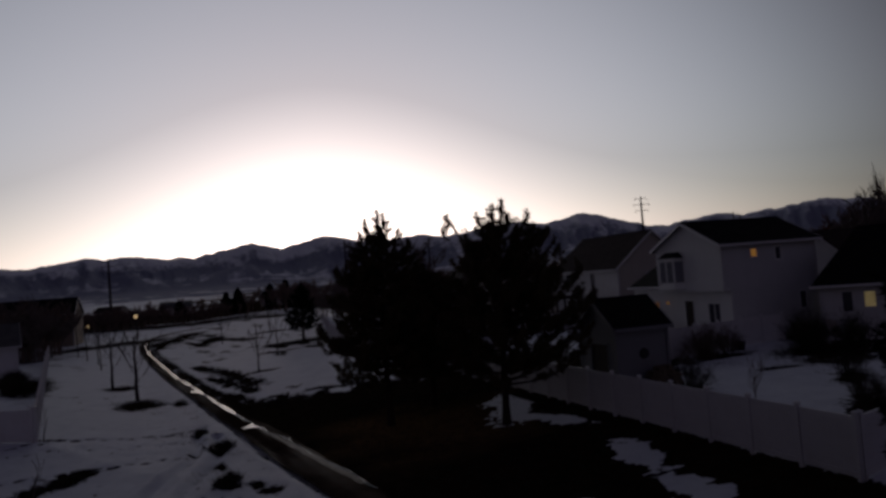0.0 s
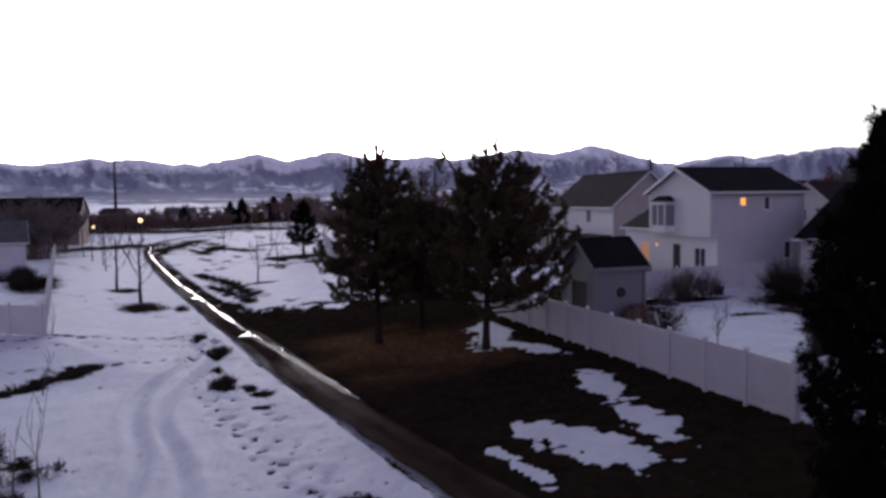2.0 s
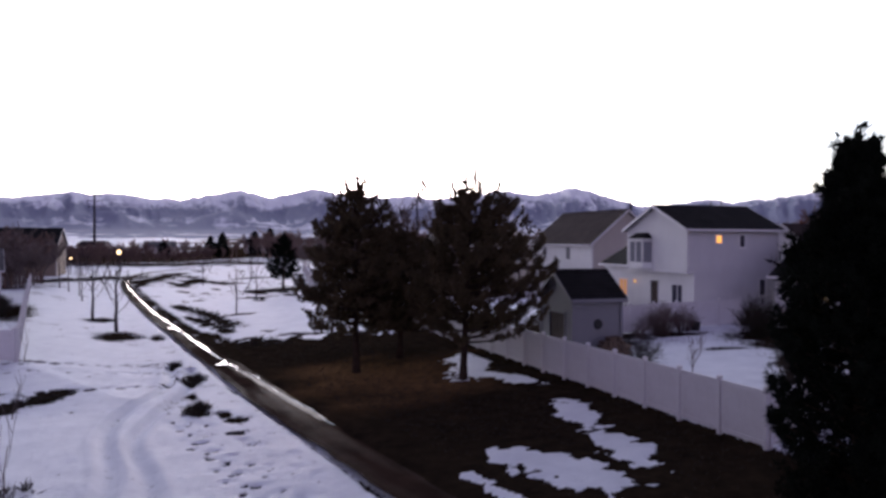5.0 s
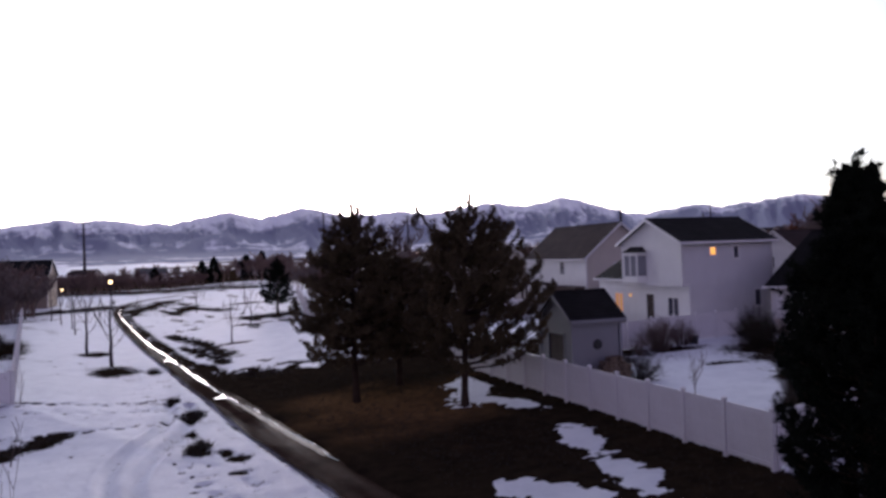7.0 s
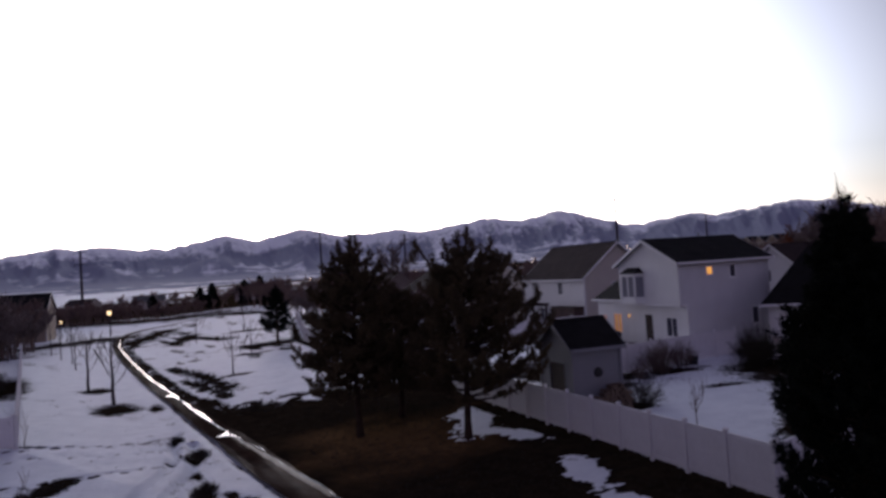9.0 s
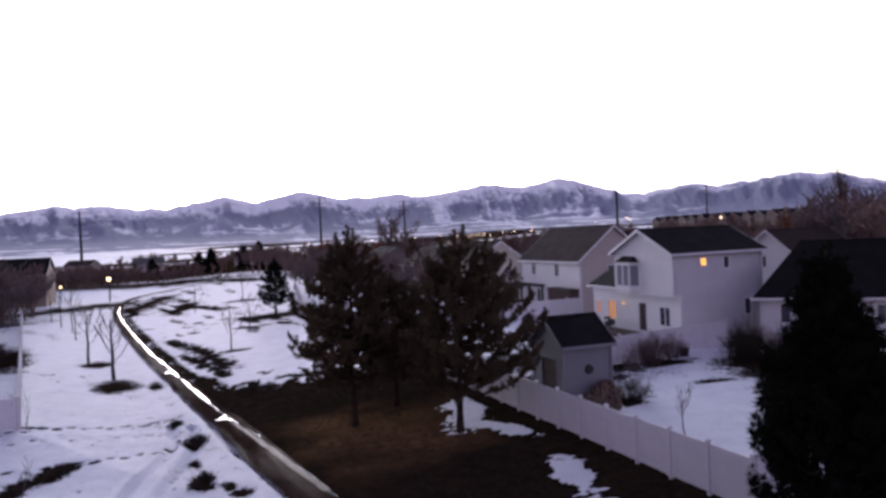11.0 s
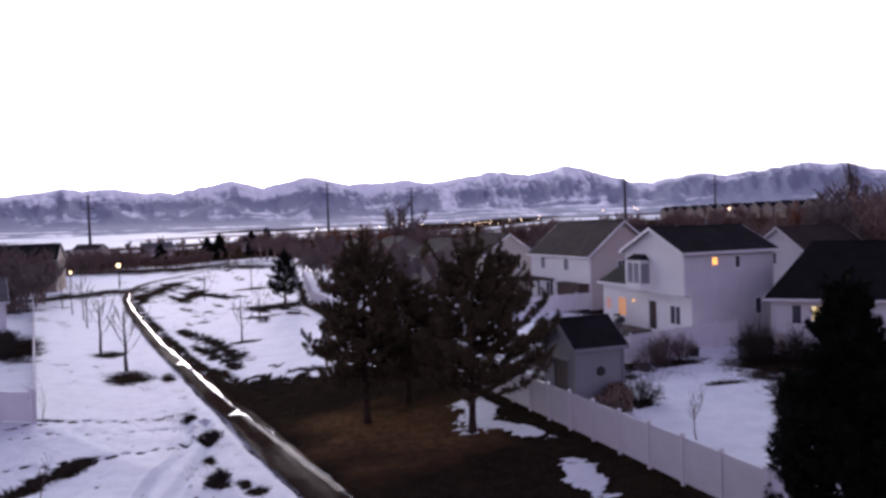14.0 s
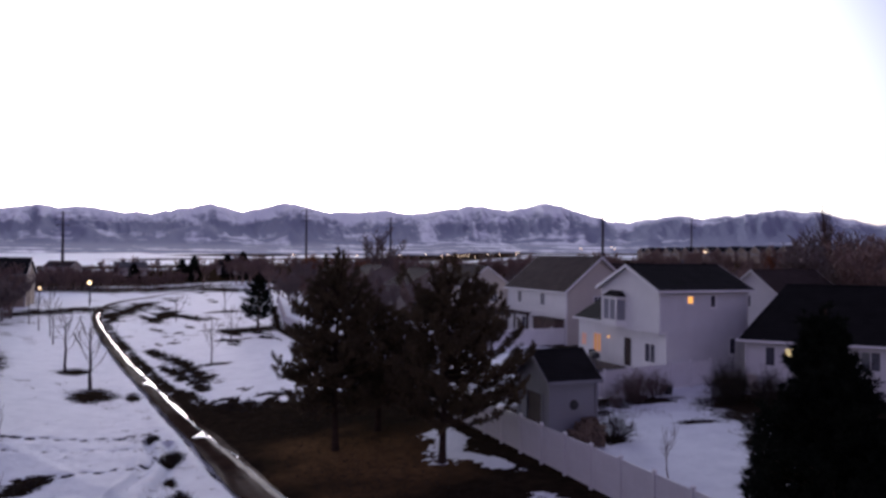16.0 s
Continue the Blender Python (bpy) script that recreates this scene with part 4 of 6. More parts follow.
def build_two_storey():
    """The tall house: a jettied upper storey with a bay window under the gable that looks at the fence."""
    L, W, E, R, J, low = 7.75, 7.2, 6.4, 1.62, 0.55, 3.5
    house = thing("two_storey_house", pose(17.8, 46.7, 1.4, 0, 0, S_TURN), "two-storey house, white gable front, lavender side wall, dark roof", "house")
    # upper gable wall at x = 0, lower wall set back
    up = part("wall", wall_with_holes(W, E - low, [(0.75, 0.8, 2.4, 1.55)], gable=R), M_SIDE_WHITE, house, "white lap-sided gable wall")
    up.matrix_basis = pose(0, W, low, 0, 0, -90)
    lowwall = part("wall", wall_with_holes(W, low + 0.6, [(2.2, 0.6 + 0.55, 0.95, 2.1), (4.75, 0.6 + 1.15, 1.25, 1.35)]), M_SIDE_WHITE, house)
    lowwall.matrix_basis = pose(J, W, -0.6, 0, 0, -90)
    add_door(house, pose(J, W, 0, 0, 0, -90) @ pose(2.2, 0, 0.55), 0.95, 2.1)
    add_window(house, pose(J, W, 0, 0, 0, -90) @ pose(4.75, 0, 1.15), 1.25, 1.35)
    bm = bmesh.new()
    box(bm, -0.03, J + 0.1, 0, W, low - 0.16, low - 0.004)
    part("jetty_floor", bm, M_WHITE, house, "white boarded underside of the jetty")
    side = part("wall", wall_with_holes(L, E, [(1.95, 5.42, 0.55, 0.55), (4.1, 5.15, 0.5, 0.85), (5.95, 1.75, 0.62, 1.15)]), M_SIDE_GREY, house, "lavender-grey lap-sided long wall")
    # the side wall starts at the jetty above and at the set-back wall below
    side.matrix_basis = pose(J, 0, 0) @ Matrix.Diagonal(((L - J) / L, 1, 1, 1))
    sx = (L - J) / L
    jside = part("wall", wall_with_holes(J, E - low, []), M_SIDE_GREY, house)
    jside.matrix_basis = pose(0, 0, low)
    for ox, oz, w, h, lit in ((1.95, 5.42, 0.55, 0.55, M_LIT), (4.1, 5.15, 0.5, 0.85, None), (5.95, 1.75, 0.62, 1.15, None)):
        add_window(house, pose(J + ox * sx, 0, oz), w * sx, h, lit, 1)
    bm = bmesh.new()
    box(bm, J, L, 0, 0.2, -0.6, -0.002)
    part("foundation", bm, M_STUCCO, house)
    for m, span, g in ((pose(L, W, 0, 0, 0, 180), L - J, 0), (pose(L, 0, 0, 0, 0, 90), W, R)):
        w = part("wall", wall_with_holes(span, E + 0.6, [], gable=g), M_SIDE_WHITE, house)
        w.matrix_basis = m @ pose(0, 0, -0.6)
    bm = bmesh.new()
    box(bm, 0.25, L - 0.25, 0.25, W - 0.25, E - 0.12, E - 0.05)
    part("ceiling", bm, M_WHITE, house)
    gable_roof(house, L, W, E, R, 0.32, M_SHINGLE, courses=16)
    # corner boards and the frieze under the eaves
    for x0, x1, y0, y1, z0, z1 in ((-0.024, 0.1, -0.024, 0.1, low, E - 0.05), (J - 0.024, J + 0.1, -0.024, 0.1, -0.6, low - 0.17), (L - 0.1, L + 0.024, -0.024, 0.1, -0.6, E - 0.05), (-0.024, 0.1, W - 0.1, W + 0.024, low, E - 0.05)):
        bm = bmesh.new()
        box(bm, x0, x1, y0, y1, z0, z1)
        part("corner_board", bm, M_WHITE, house)
    # bay window: three faces, sill skirt and a small hipped roof
    b0, b1, out, z0, z1 = 3.95, 6.6, 0.55, low + 0.05, E - 0.65
    plan = [(-0.0, b0), (-out, b0 + 0.5), (-out, b1 - 0.5), (0.0, b1)]
    bay = None
    for za, zb, grow in ((z0, z0 + 0.45, 0), (z1 - 0.22, z1, 0.03)):
        bm = bmesh.new()
        lo = [bm.verts.new((x - grow, y, za)) for x, y in plan]
        hi = [bm.verts.new((x - grow, y, zb)) for x, y in plan]
        for i in range(3):
            bm.faces.new((lo[i], lo[i + 1], hi[i + 1], hi[i]))
        bm.faces.new(lo), bm.faces.new(hi[::-1])
        bm.faces.new((lo[3], lo[0], hi[0], hi[3]))
        bmesh.ops.recalc_face_normals(bm, faces=bm.faces)
        if bay is None:
            bay = part("bay_window", bm, M_WHITE, house, "white angled bay window")
        else:
            part("head", bm, M_WHITE, bay)
    for x, y in [*plan, (-out, (b0 + b1) / 2)]:
        bm = bmesh.new()
        box(bm, x - 0.05, x + 0.05, y - 0.06, y + 0.06, z0 + 0.452, z1 - 0.222)
        part("mullion", bm, M_WHITE, bay)
    for (xa, ya), (xb, yb) in zip(plan, plan[1:]):
        bm = bmesh.new()
        d = Vector((xb - xa, yb - ya, 0)).normalized() * 0.09
        n = Vector((d.y, -d.x, 0)).normalized() * 0.02
        q = [Vector((xa, ya, z0 + 0.48)) + d, Vector((xb, yb, z0 + 0.48)) - d, Vector((xb, yb, z1 - 0.25)) - d, Vector((xa, ya, z1 - 0.25)) + d]
        front, back = [bm.verts.new(v - n) for v in q], [bm.verts.new(v + n) for v in q]
        bm.faces.new(front), bm.faces.new(back[::-1])
        for i in range(4):
            bm.faces.new((front[i], back[i], back[(i + 1) % 4], front[(i + 1) % 4]))
        bmesh.ops.recalc_face_normals(bm, faces=bm.faces)
        part("pane", bm, M_GLASS_PALE, bay)
    bm = bmesh.new()
    base = [bm.verts.new((x - 0.12, y + (-0.12 if y < 5 else 0.12), z1)) for x, y in plan]
    crown = [bm.verts.new((0.0, b0 + 0.55, z1 + 0.42)), bm.verts.new((0.0, b1 - 0.55, z1 + 0.42))]
    bm.faces.new((base[0], base[1], crown[0])), bm.faces.new((base[1], base[2], crown[1], crown[0])), bm.faces.new((base[2], base[3], crown[1]))
    bm.faces.new(base[::-1])
    part("bay_roof", bm, M_SHINGLE, house, "small dark roof over the bay")
    # the one-storey wing
    y0, y1, x0, x1, e2, r2 = W + 0.004, W + 4.3, J, 6.2, 3.75, 1.55
    w = part("wall", wall_with_holes(y1 - y0, e2 + 0.6, [(0.5, 2.05, 0.75, 1.0), (2.3, 1.75, 1.1, 1.45)]), M_SIDE_WHITE, house)
    w.matrix_basis = pose(x0, y1, -0.6, 0, 0, -90)
    for ox, oz, ww, hh in ((0.5, 1.45, 0.75, 1.0), (2.3, 1.15, 1.1, 1.45)):
        add_window(house, pose(x0, y1, 0, 0, 0, -90) @ pose(ox, 0, oz), ww, hh, M_LIT_DIM if ox < 1 else M_LIT_ORANGE)
    w = part("wall", wall_with_holes(x1 - x0, e2 + 0.6, [], gable=r2), M_SIDE_WHITE, house)
    w.matrix_basis = pose(x1, y1, -0.6, 0, 0, 180)
    w = part("wall", wall_with_holes(y1 - y0, e2 + 0.6, []), M_SIDE_WHITE, house)
    w.matrix_basis = pose(x1, y0, -0.6, 0, 0, 90)
    bm = bmesh.new()
    mid, t = (x0 + x1) / 2, 0.14
    for s in (-1, 1):
        hx = mid + s * ((x1 - x0) / 2 + 0.3)
        hz = e2 - 0.3 * r2 / ((x1 - x0) / 2)
        prism(bm, [(hx, hz), (mid, e2 + r2), (mid, e2 + r2 + t), (hx, hz + t)], y0, y1 + 0.3)
    part("roof", bm, M_SHINGLE, house)
    bm = bmesh.new()
    box(bm, x0 - 0.42, x0 - 0.3, y0, y1 + 0.3, hz - 0.02, hz + 0.13)
    part("gutter", bm, M_WHITE, house)
    # wall lamp by the wing
    bm = bmesh.new()
    bmesh.ops.create_icosphere(bm, subdivisions=2, radius=0.09, matrix=Matrix.Translation((J - 0.16, W - 0.35, 2.5)))
    part("wall_lamp", bm, M_LIT, house, "lit wall lamp")
    # chimney pipes on the far slope
    bm = bmesh.new()
    tube(bm, [(5.6, 4.6, E + 1.2), (5.6, 4.6, E + 2.15)], [0.07, 0.07], 8)
    part("vent_pipe", bm, M_METAL, house)
    return house


build_two_storey()


def build_deck():
    """A low timber deck with a rail before the wing, with a grill and two chairs on it."""
    base = pose(17.8, 46.7, 1.4, 0, 0, S_TURN) @ pose(-2.6, 4.3, 0)
    deck = thing("deck", base, "dark timber deck with posts behind the house", "deck")
    for k in range(16):
        bm = bmesh.new()
        box(bm, 0, 3.1, k * 0.34, k * 0.34 + 0.325, 0.42, 0.46)
        part("plank", bm, M_DARKWOOD, deck)
    for x in (0.1, 3.0):
        for y in (0.1, 2.7, 5.3):
            bm = bmesh.new()
            box(bm, x - 0.05, x + 0.05, y - 0.05, y + 0.05, -0.3, 0.415)
            part("leg", bm, M_DARKWOOD, deck)
    grill = thing("grill", base @ pose(0.9, 1.2, 0.465), "black lidded barbecue grill on the deck", "grill")
    bm = bmesh.new()
    bmesh.ops.create_uvsphere(bm, u_segments=14, v_segments=8, radius=0.36)
    for v in bm.verts:
        v.co.y *= 1.35
        v.co.z = v.co.z * 0.8 + 0.85
    part("lid", bm, M_PLASTIC, grill)
    for x in (-0.22, 0.22):
        for y in (-0.35, 0.35):
            bm = bmesh.new()
            tube(bm, [(x, y, 0), (x, y, 0.72)], [0.02, 0.02], 6)
            part("leg", bm, M_METAL, grill)
    for cx, cy, turn in ((1.3, 2.5, 20), (1.0, 3.9, -35), (2.0, 3.2, 75)):
        chair = thing("garden_chair", base @ pose(cx, cy, 0.465, 0, 0, turn), "dark plastic garden chair on the deck", "chair", "chairs on the deck")
        bm = bmesh.new()
        box(bm, -0.26, 0.26, -0.26, 0.26, 0.40, 0.45, 0.015)
        part("seat", bm, M_PLASTIC, chair)
        bm = bmesh.new()
        box(bm, 0.21, 0.26, -0.26, 0.26, 0.46, 0.98, 0.015)
        part("backrest", bm, M_PLASTIC, chair)
        for x in (-0.22, 0.22):
            for y in (-0.22, 0.22):
                bm = bmesh.new()
                box(bm, x - 0.025, x + 0.025, y - 0.025, y + 0.025, 0, 0.398)
                part("leg", bm, M_PLASTIC, chair)


build_deck()

# the house whose gable end looks this way behind the tall one
gable_house("gabled_house", 23.40, 71.46, 1.3, F_TURN, 12.8, 7.8, 5.45, 3.2, "white two-storey house with a brown shingle roof", {"all": M_SIDE_WHITE, "left": M_SIDE_TAN}, M_SHINGLE_BROWN,
            [("back", 2.4, 3.75, 0.9, 1.25, None), ("back", 7.6, 3.75, 0.9, 1.25, None), ("back", 3.4, 0.3, 1.6, 2.0, None), ("left", 3.2, 3.6, 0.9, 1.2, None)], vents=((4, 3.2, 0.7), (9, 2.6, 0.6)))
gable_house("gabled_house", 13.09, 89.49, 1.2, F_TURN, 11.0, 6.0, 5.3, 2.2, "beige two-storey house with a plain gable end", {"all": M_SIDE_TAN}, M_SHINGLE_BROWN,
            [("left", 1.0, 0.9, 0.9, 1.3, None), ("left", 3.6, 3.2, 0.9, 1.2, None), ("back", 2, 3, 1, 1.2, None)], group="houses along the greenway")
gable_house("gabled_house", 8.09, 109.52, 1.2, F_TURN, 10.0, 8.0, 4.4, 2.4, "grey-brown house with a weathered shingle roof", {"all": M_SIDE_BROWN}, M_SHINGLE_BROWN,
            [("left", 1.0, 0.9, 1.2, 1.2, None), ("left", 5.6, 0.9, 1.2, 1.2, None)], trim=M_SIDE_BROWN, group="houses along the greenway")
gable_house("gabled_house", 0.57, 126.68, 1.2, F_TURN, 11.0, 8.5, 4.4, 2.6, "brown house with a grey-brown roof behind pines", {"all": M_SIDE_BROWN}, M_SHINGLE_BROWN,
            [("left", 1.0, 0.9, 1.2, 1.2, None), ("left", 5.6, 0.9, 1.2, 1.2, None)], trim=M_SIDE_BROWN, group="houses along the greenway")
gable_house("gabled_house", -7.96, 148.84, 1.0, F_TURN, 11.0, 9.0, 4.2, 2.6, "dim brown house among bare trees", {"all": M_SIDE_BROWN}, M_SHINGLE_BROWN,
            [("left", 1.0, 0.9, 1.2, 1.2, None)], trim=M_SIDE_BROWN, group="houses along the greenway")
gable_house("gabled_house", 27, 100, 1.4, S_TURN, 12.0, 9.0, 5.0, 2.6, "brown-roofed house in the second row", {"all": M_SIDE_TAN}, M_SHINGLE_BROWN, [("left", 2, 3, 1, 1.2, None)], group="houses of the second row")
gable_house("gabled_house", 38.5, 71.1, 1.9, S_TURN + 8, 10.0, 6.5, 4.4, 2.4, "small white gabled house far behind the gardens", {"all": M_SIDE_WHITE}, M_SHINGLE_BROWN, [("left", 2, 3, 1, 1.2, None)], group="houses of the second row")
# the low house with the wide dark roof
gable_house("bungalow", 22.75, 44.2, 1.6, -29.0, 14.0, 9.5, 3.3, 3.2, "low white house under a wide dark roof", {"all": M_SIDE_WHITE}, M_SHINGLE,
            [("front", 1.2, 1.45, 0.6, 1.25, None), ("front", 2.4, 1.7, 0.62, 0.95, M_LIT_YELLOW), ("front", 6.7, 1.5, 1.1, 1.2, None)], over=0.45, courses=20, hip=2.3, sink=1.0)
# houses past the fence across the common
gable_house("bungalow", -58.2, 71.6, 0.6, 30.6, 14.0, 9.0, 2.9, 2.2, "low white house with a grey roof behind a hedge", {"all": M_SIDE_WHITE}, M_SHINGLE_GREY,
            [("front", 5.0, 0.9, 1.0, 1.2, None), ("front", 7.6, 0.2, 0.95, 2.0, "door"), ("front", 10.0, 0.9, 0.8, 1.2, None)], courses=10)
gable_house("gabled_house", -83.8, 134.8, 0.0, 17, 15.0, 11.0, 6.0, 2.9, "tall dark-roofed house with a tan gable", {"all": M_STUCCO_TAN}, M_SHINGLE, [("front", 3, 3.4, 1.2, 1.2, None), ("front", 9, 3.4, 1.2, 1.2, None)], group="houses across the common", courses=8)
gable_house("gabled_house", -98.0, 118.0, 0.0, 10, 14.0, 11.0, 5.6, 2.9, "dark-roofed house among bare trees", {"all": M_STUCCO}, M_SHINGLE, [("front", 3, 3.4, 1.2, 1.2, None)], group="houses across the common", courses=8)
for hx, hy, turn, mat, roof, label in ((-124, 330, 20, M_SIDE_TAN, M_SHINGLE_GREY, "small tan house at the end of the common"), (-165, 355, -10, M_STUCCO, M_SHINGLE_BROWN, "far brown house beyond the path"),
                                       (-78, 320, 5, M_SIDE_TAN, M_SHINGLE_BROWN, "far house with a pale wall beyond the common"), (-200, 330, 0, M_STUCCO, M_SHINGLE, "far dark-roofed house beyond the common"), (-150, 260, 8, M_STUCCO, M_SHINGLE_BROWN, "far low house behind the street lamp")):
    gable_house("gabled_house", hx, hy, lie_at(hx, hy), turn, 13, 9, 3.6, 2.4, label, {"all": mat}, roof, [("front", 2, 1, 1.3, 1.2, None), ("front", 8, 1, 1.3, 1.2, None)], group="houses at the far end", courses=1)
for k in range(14):
    hx, hy = 150 + k * 2.3, 470 - k * 9.6
    gable_house("row_house", hx, hy, lie_at(hx, hy) + 0.4, 13 + (k % 3) * 2, 9.0, 7.0, 5.0 + 0.3 * (k % 2), 2.6, "tan row house under a dark gable, one of a terrace", {"all": M_STUCCO_TAN}, M_SHINGLE,
                [("left", 1.2, 3.2, 1.2, 1.2, None), ("left", 4.0, 3.2, 1.2, 1.2, None)], group="terrace on the rise", courses=1)


def build_shed():
    """Garden shed: gable towards the fence, dark roof, a round vent in the long side and a wide door."""
    L, W, E, R = 2.56, 3.16, 2.7, 1.12
    x, y, z = 6.97, 30.1, 1.56
    shed = thing("shed", pose(x, y, z, 0, 0, S_TURN), "grey lap-sided garden shed with a dark roof", "shed")
    for m, span, g, holes in ((pose(0, 0, 0), L, 0, []), (pose(L, W, 0, 0, 0, 180), L, 0, []), (pose(0, W, 0, 0, 0, -90), W, R, [(0.9, 0.9, 1.5, 1.95)]), (pose(L, 0, 0, 0, 0, 90), W, R, [])):
        w = part("wall", wall_with_holes(span, E + 0.9, holes, 0.1, g), M_SIDE_SHED, shed)
        w.matrix_basis = m @ pose(0, 0, -0.9)
    add_door(shed, pose(0, W, 0, 0, 0, -90) @ pose(0.9, 0, 0), 1.5, 1.95, M_DARKWOOD, M_SIDE_SHED)
    gable_roof(shed, L, W, E, R, 0.2, M_SHINGLE, M_SIDE_SHED, 9)
    for cx, cy in ((0, 0), (L, 0), (L, W), (0, W)):
        bm = bmesh.new()
        box(bm, cx - 0.055, cx + 0.055, cy - 0.055, cy + 0.055, -0.9, E - 0.04)
        part("corner_board", bm, M_SIDE_SHED, shed)
    bm = bmesh.new()
    bmesh.ops.create_cone(bm, cap_ends=True, segments=16, radius1=0.24, radius2=0.2, depth=0.08, matrix=pose(L * 0.52, -0.045, 1.5, 90, 0, 0))
    part("round_vent", bm, M_PLASTIC, shed, "round dark vent")
    pile = thing("firewood_stack", pose(x, y, z - 0.45, 0, 0, S_TURN) @ pose(0.5, -0.75, 0), "stack of split firewood against the shed", "firewood")
    rng = random.Random(8)
    for r in range(8):
        for k in range(9):
            bm = bmesh.new()
            if r > 8 - abs(k - 5):
                continue
            cx, cz, rad = 0.11 + k * 0.23 + (r % 2) * 0.1 + rng.uniform(-0.03, 0.03), 0.12 + r * 0.17 + rng.uniform(-0.02, 0.02), rng.uniform(0.08, 0.13)
            tube(bm, [(cx, rng.uniform(-0.08, 0.08), cz), (cx + rng.uniform(-0.03, 0.03), 0.5, cz)], [rad, rad * 0.95], 5)
            part("log", bm, M_WOOD, pile)


build_shed()


# ---- plants ----
def tufts(rng, spots, length, width, count):
    """Needle sprays: at each (place, way) a burst of thin blades. Returns triangles as vertex and face arrays."""
    n = len(spots)
    p = np.array([s[0] for s in spots])
    w = np.array([s[1] for s in spots])
    w /= np.linalg.norm(w, axis=1)[:, None]
    p, w = np.repeat(p, count, 0), np.repeat(w, count, 0)
    d = w * 0.75 + rng.normal(0, 0.55, (n * count, 3))
    d /= np.linalg.norm(d, axis=1)[:, None]
    side = np.cross(d, rng.normal(0, 1, (n * count, 3)))
    side /= np.linalg.norm(side, axis=1)[:, None] + 1e-9
    ln = length * rng.uniform(0.6, 1.25, (n * count, 1))
    c = p + d * ln
    m = p + d * ln * 0.5
    verts = np.stack([p, m - side * width, c, m + side * width], 1).reshape(-1, 3)
    k = np.arange(n * count)[:, None] * 4
    return verts, (k + np.arange(4)[None, :])


def conifer(name, x, y, height, low, radius_at, seed, label, needle_mat, whorl=0.34, per=6, lean=(0, 0), tuft=(0.20, 0.015, 12), dense=1.0, bunch=4, plume_len=0.3, droop=0.0, upturn=0.35, lift=None, gaps=0.0, trunk=0.16, tops=(), z=None):
    """A conifer: tapered trunk, limbs in uneven whorls, and needle tufts along the outer half of each limb."""
    rng, pr = np.random.default_rng(seed), random.Random(seed)
    z = lie_at(x, y) if z is None else z
    thin_top = lift is not None
    lift = upturn if lift is None else lift
    tree = thing(name, pose(x, y, z - 0.06), label, "tree")
    bm = bmesh.new()
    pts, rad = [], []
    for k in range(12):
        t = k / 11
        pts.append((lean[0] * t + 0.06 * math.sin(5 * t + seed), lean[1] * t + 0.06 * math.cos(4 * t + seed), height * t))
        rad.append(trunk * (1 - t) ** 0.8 + 0.015 + (0.05 if k == 0 else 0))
    tube(bm, pts, rad, 8)
    part("trunk", bm, M_BARK, tree)
    limbs = bmesh.new()
    spots = []

    def axis(h):
        t = h / height
        return np.array([lean[0] * t, lean[1] * t, h])

    def plume(tip, way, n):
        way = way / (np.linalg.norm(way) + 1e-9)
        for k in range(n):
            spots.append((tip - way * plume_len * (k + 0.5) / n + rng.normal(0, 0.045, 3), way + np.array([0, 0, 0.25]) + rng.normal(0, 0.25, 3)))

    def limb(h, ang, reach):
        p = axis(h)
        out = np.array([math.cos(ang), math.sin(ang), 0])
        way, place, path = out * 0.9 + np.array([0, 0, 0.22 - droop]), p.copy(), [tuple(p)]
        steps = max(3, int(reach / 0.30))
        for s in range(steps):
            f = (s + 1) / steps
            way = way + np.array([pr.uniform(-0.2, 0.2), pr.uniform(-0.2, 0.2), upturn * 0.3 * f + pr.uniform(-0.12, 0.1)])
            way /= np.linalg.norm(way)
            place = place + way * reach / steps
            path.append(tuple(place))
            if f > 0.25:
                for _ in range(2 if pr.random() < dense * 0.55 else 1):
                    side = np.array([-way[1], way[0], 0]) * pr.choice((-1, 1)) * pr.uniform(0.4, 1.0)
                    shoot = way * 0.6 + side + np.array([0, 0, pr.uniform(0.15, 0.85) * (0.4 + lift)])
                    shoot /= np.linalg.norm(shoot)
                    tip = place + shoot * pr.uniform(0.22, 0.62) * min(1.0, 0.45 + reach * 0.25)
                    plume(tip, shoot, bunch)
        plume(place, way + np.array([0, 0, 0.4]), bunch + 2)
        tube(limbs, path, [0.012 + 0.03 * (reach / 3) * (1 - i / len(path)) for i in range(len(path))], 4)

    h = low
    while h < height - 0.25:
        t = (h - low) / (height - low)
        n = (per if t < 0.74 or not thin_top else 5 if t < 0.86 else 3) + pr.choice((-1, 0, 1))
        turn = pr.uniform(0, 6.28)
        for k in range(n):
            if pr.random() < gaps:
                continue
            ang = turn + k * 6.283 / n + pr.uniform(-0.3, 0.3)
            reach = radius_at(t, ang) * pr.uniform(0.62, 1.08)
            limb(h + pr.uniform(-0.12, 0.12), ang, max(reach, 0.25))
        h += whorl * pr.uniform(0.75, 1.3) * (1 - 0.35 * t)
    for h in np.arange(height - 0.35, height + 0.12, 0.07):
        for _ in range(2):
            spots.append((axis(h) + rng.normal(0, 0.05, 3), np.array([0, 0, 1]) + rng.normal(0, 0.45, 3)))
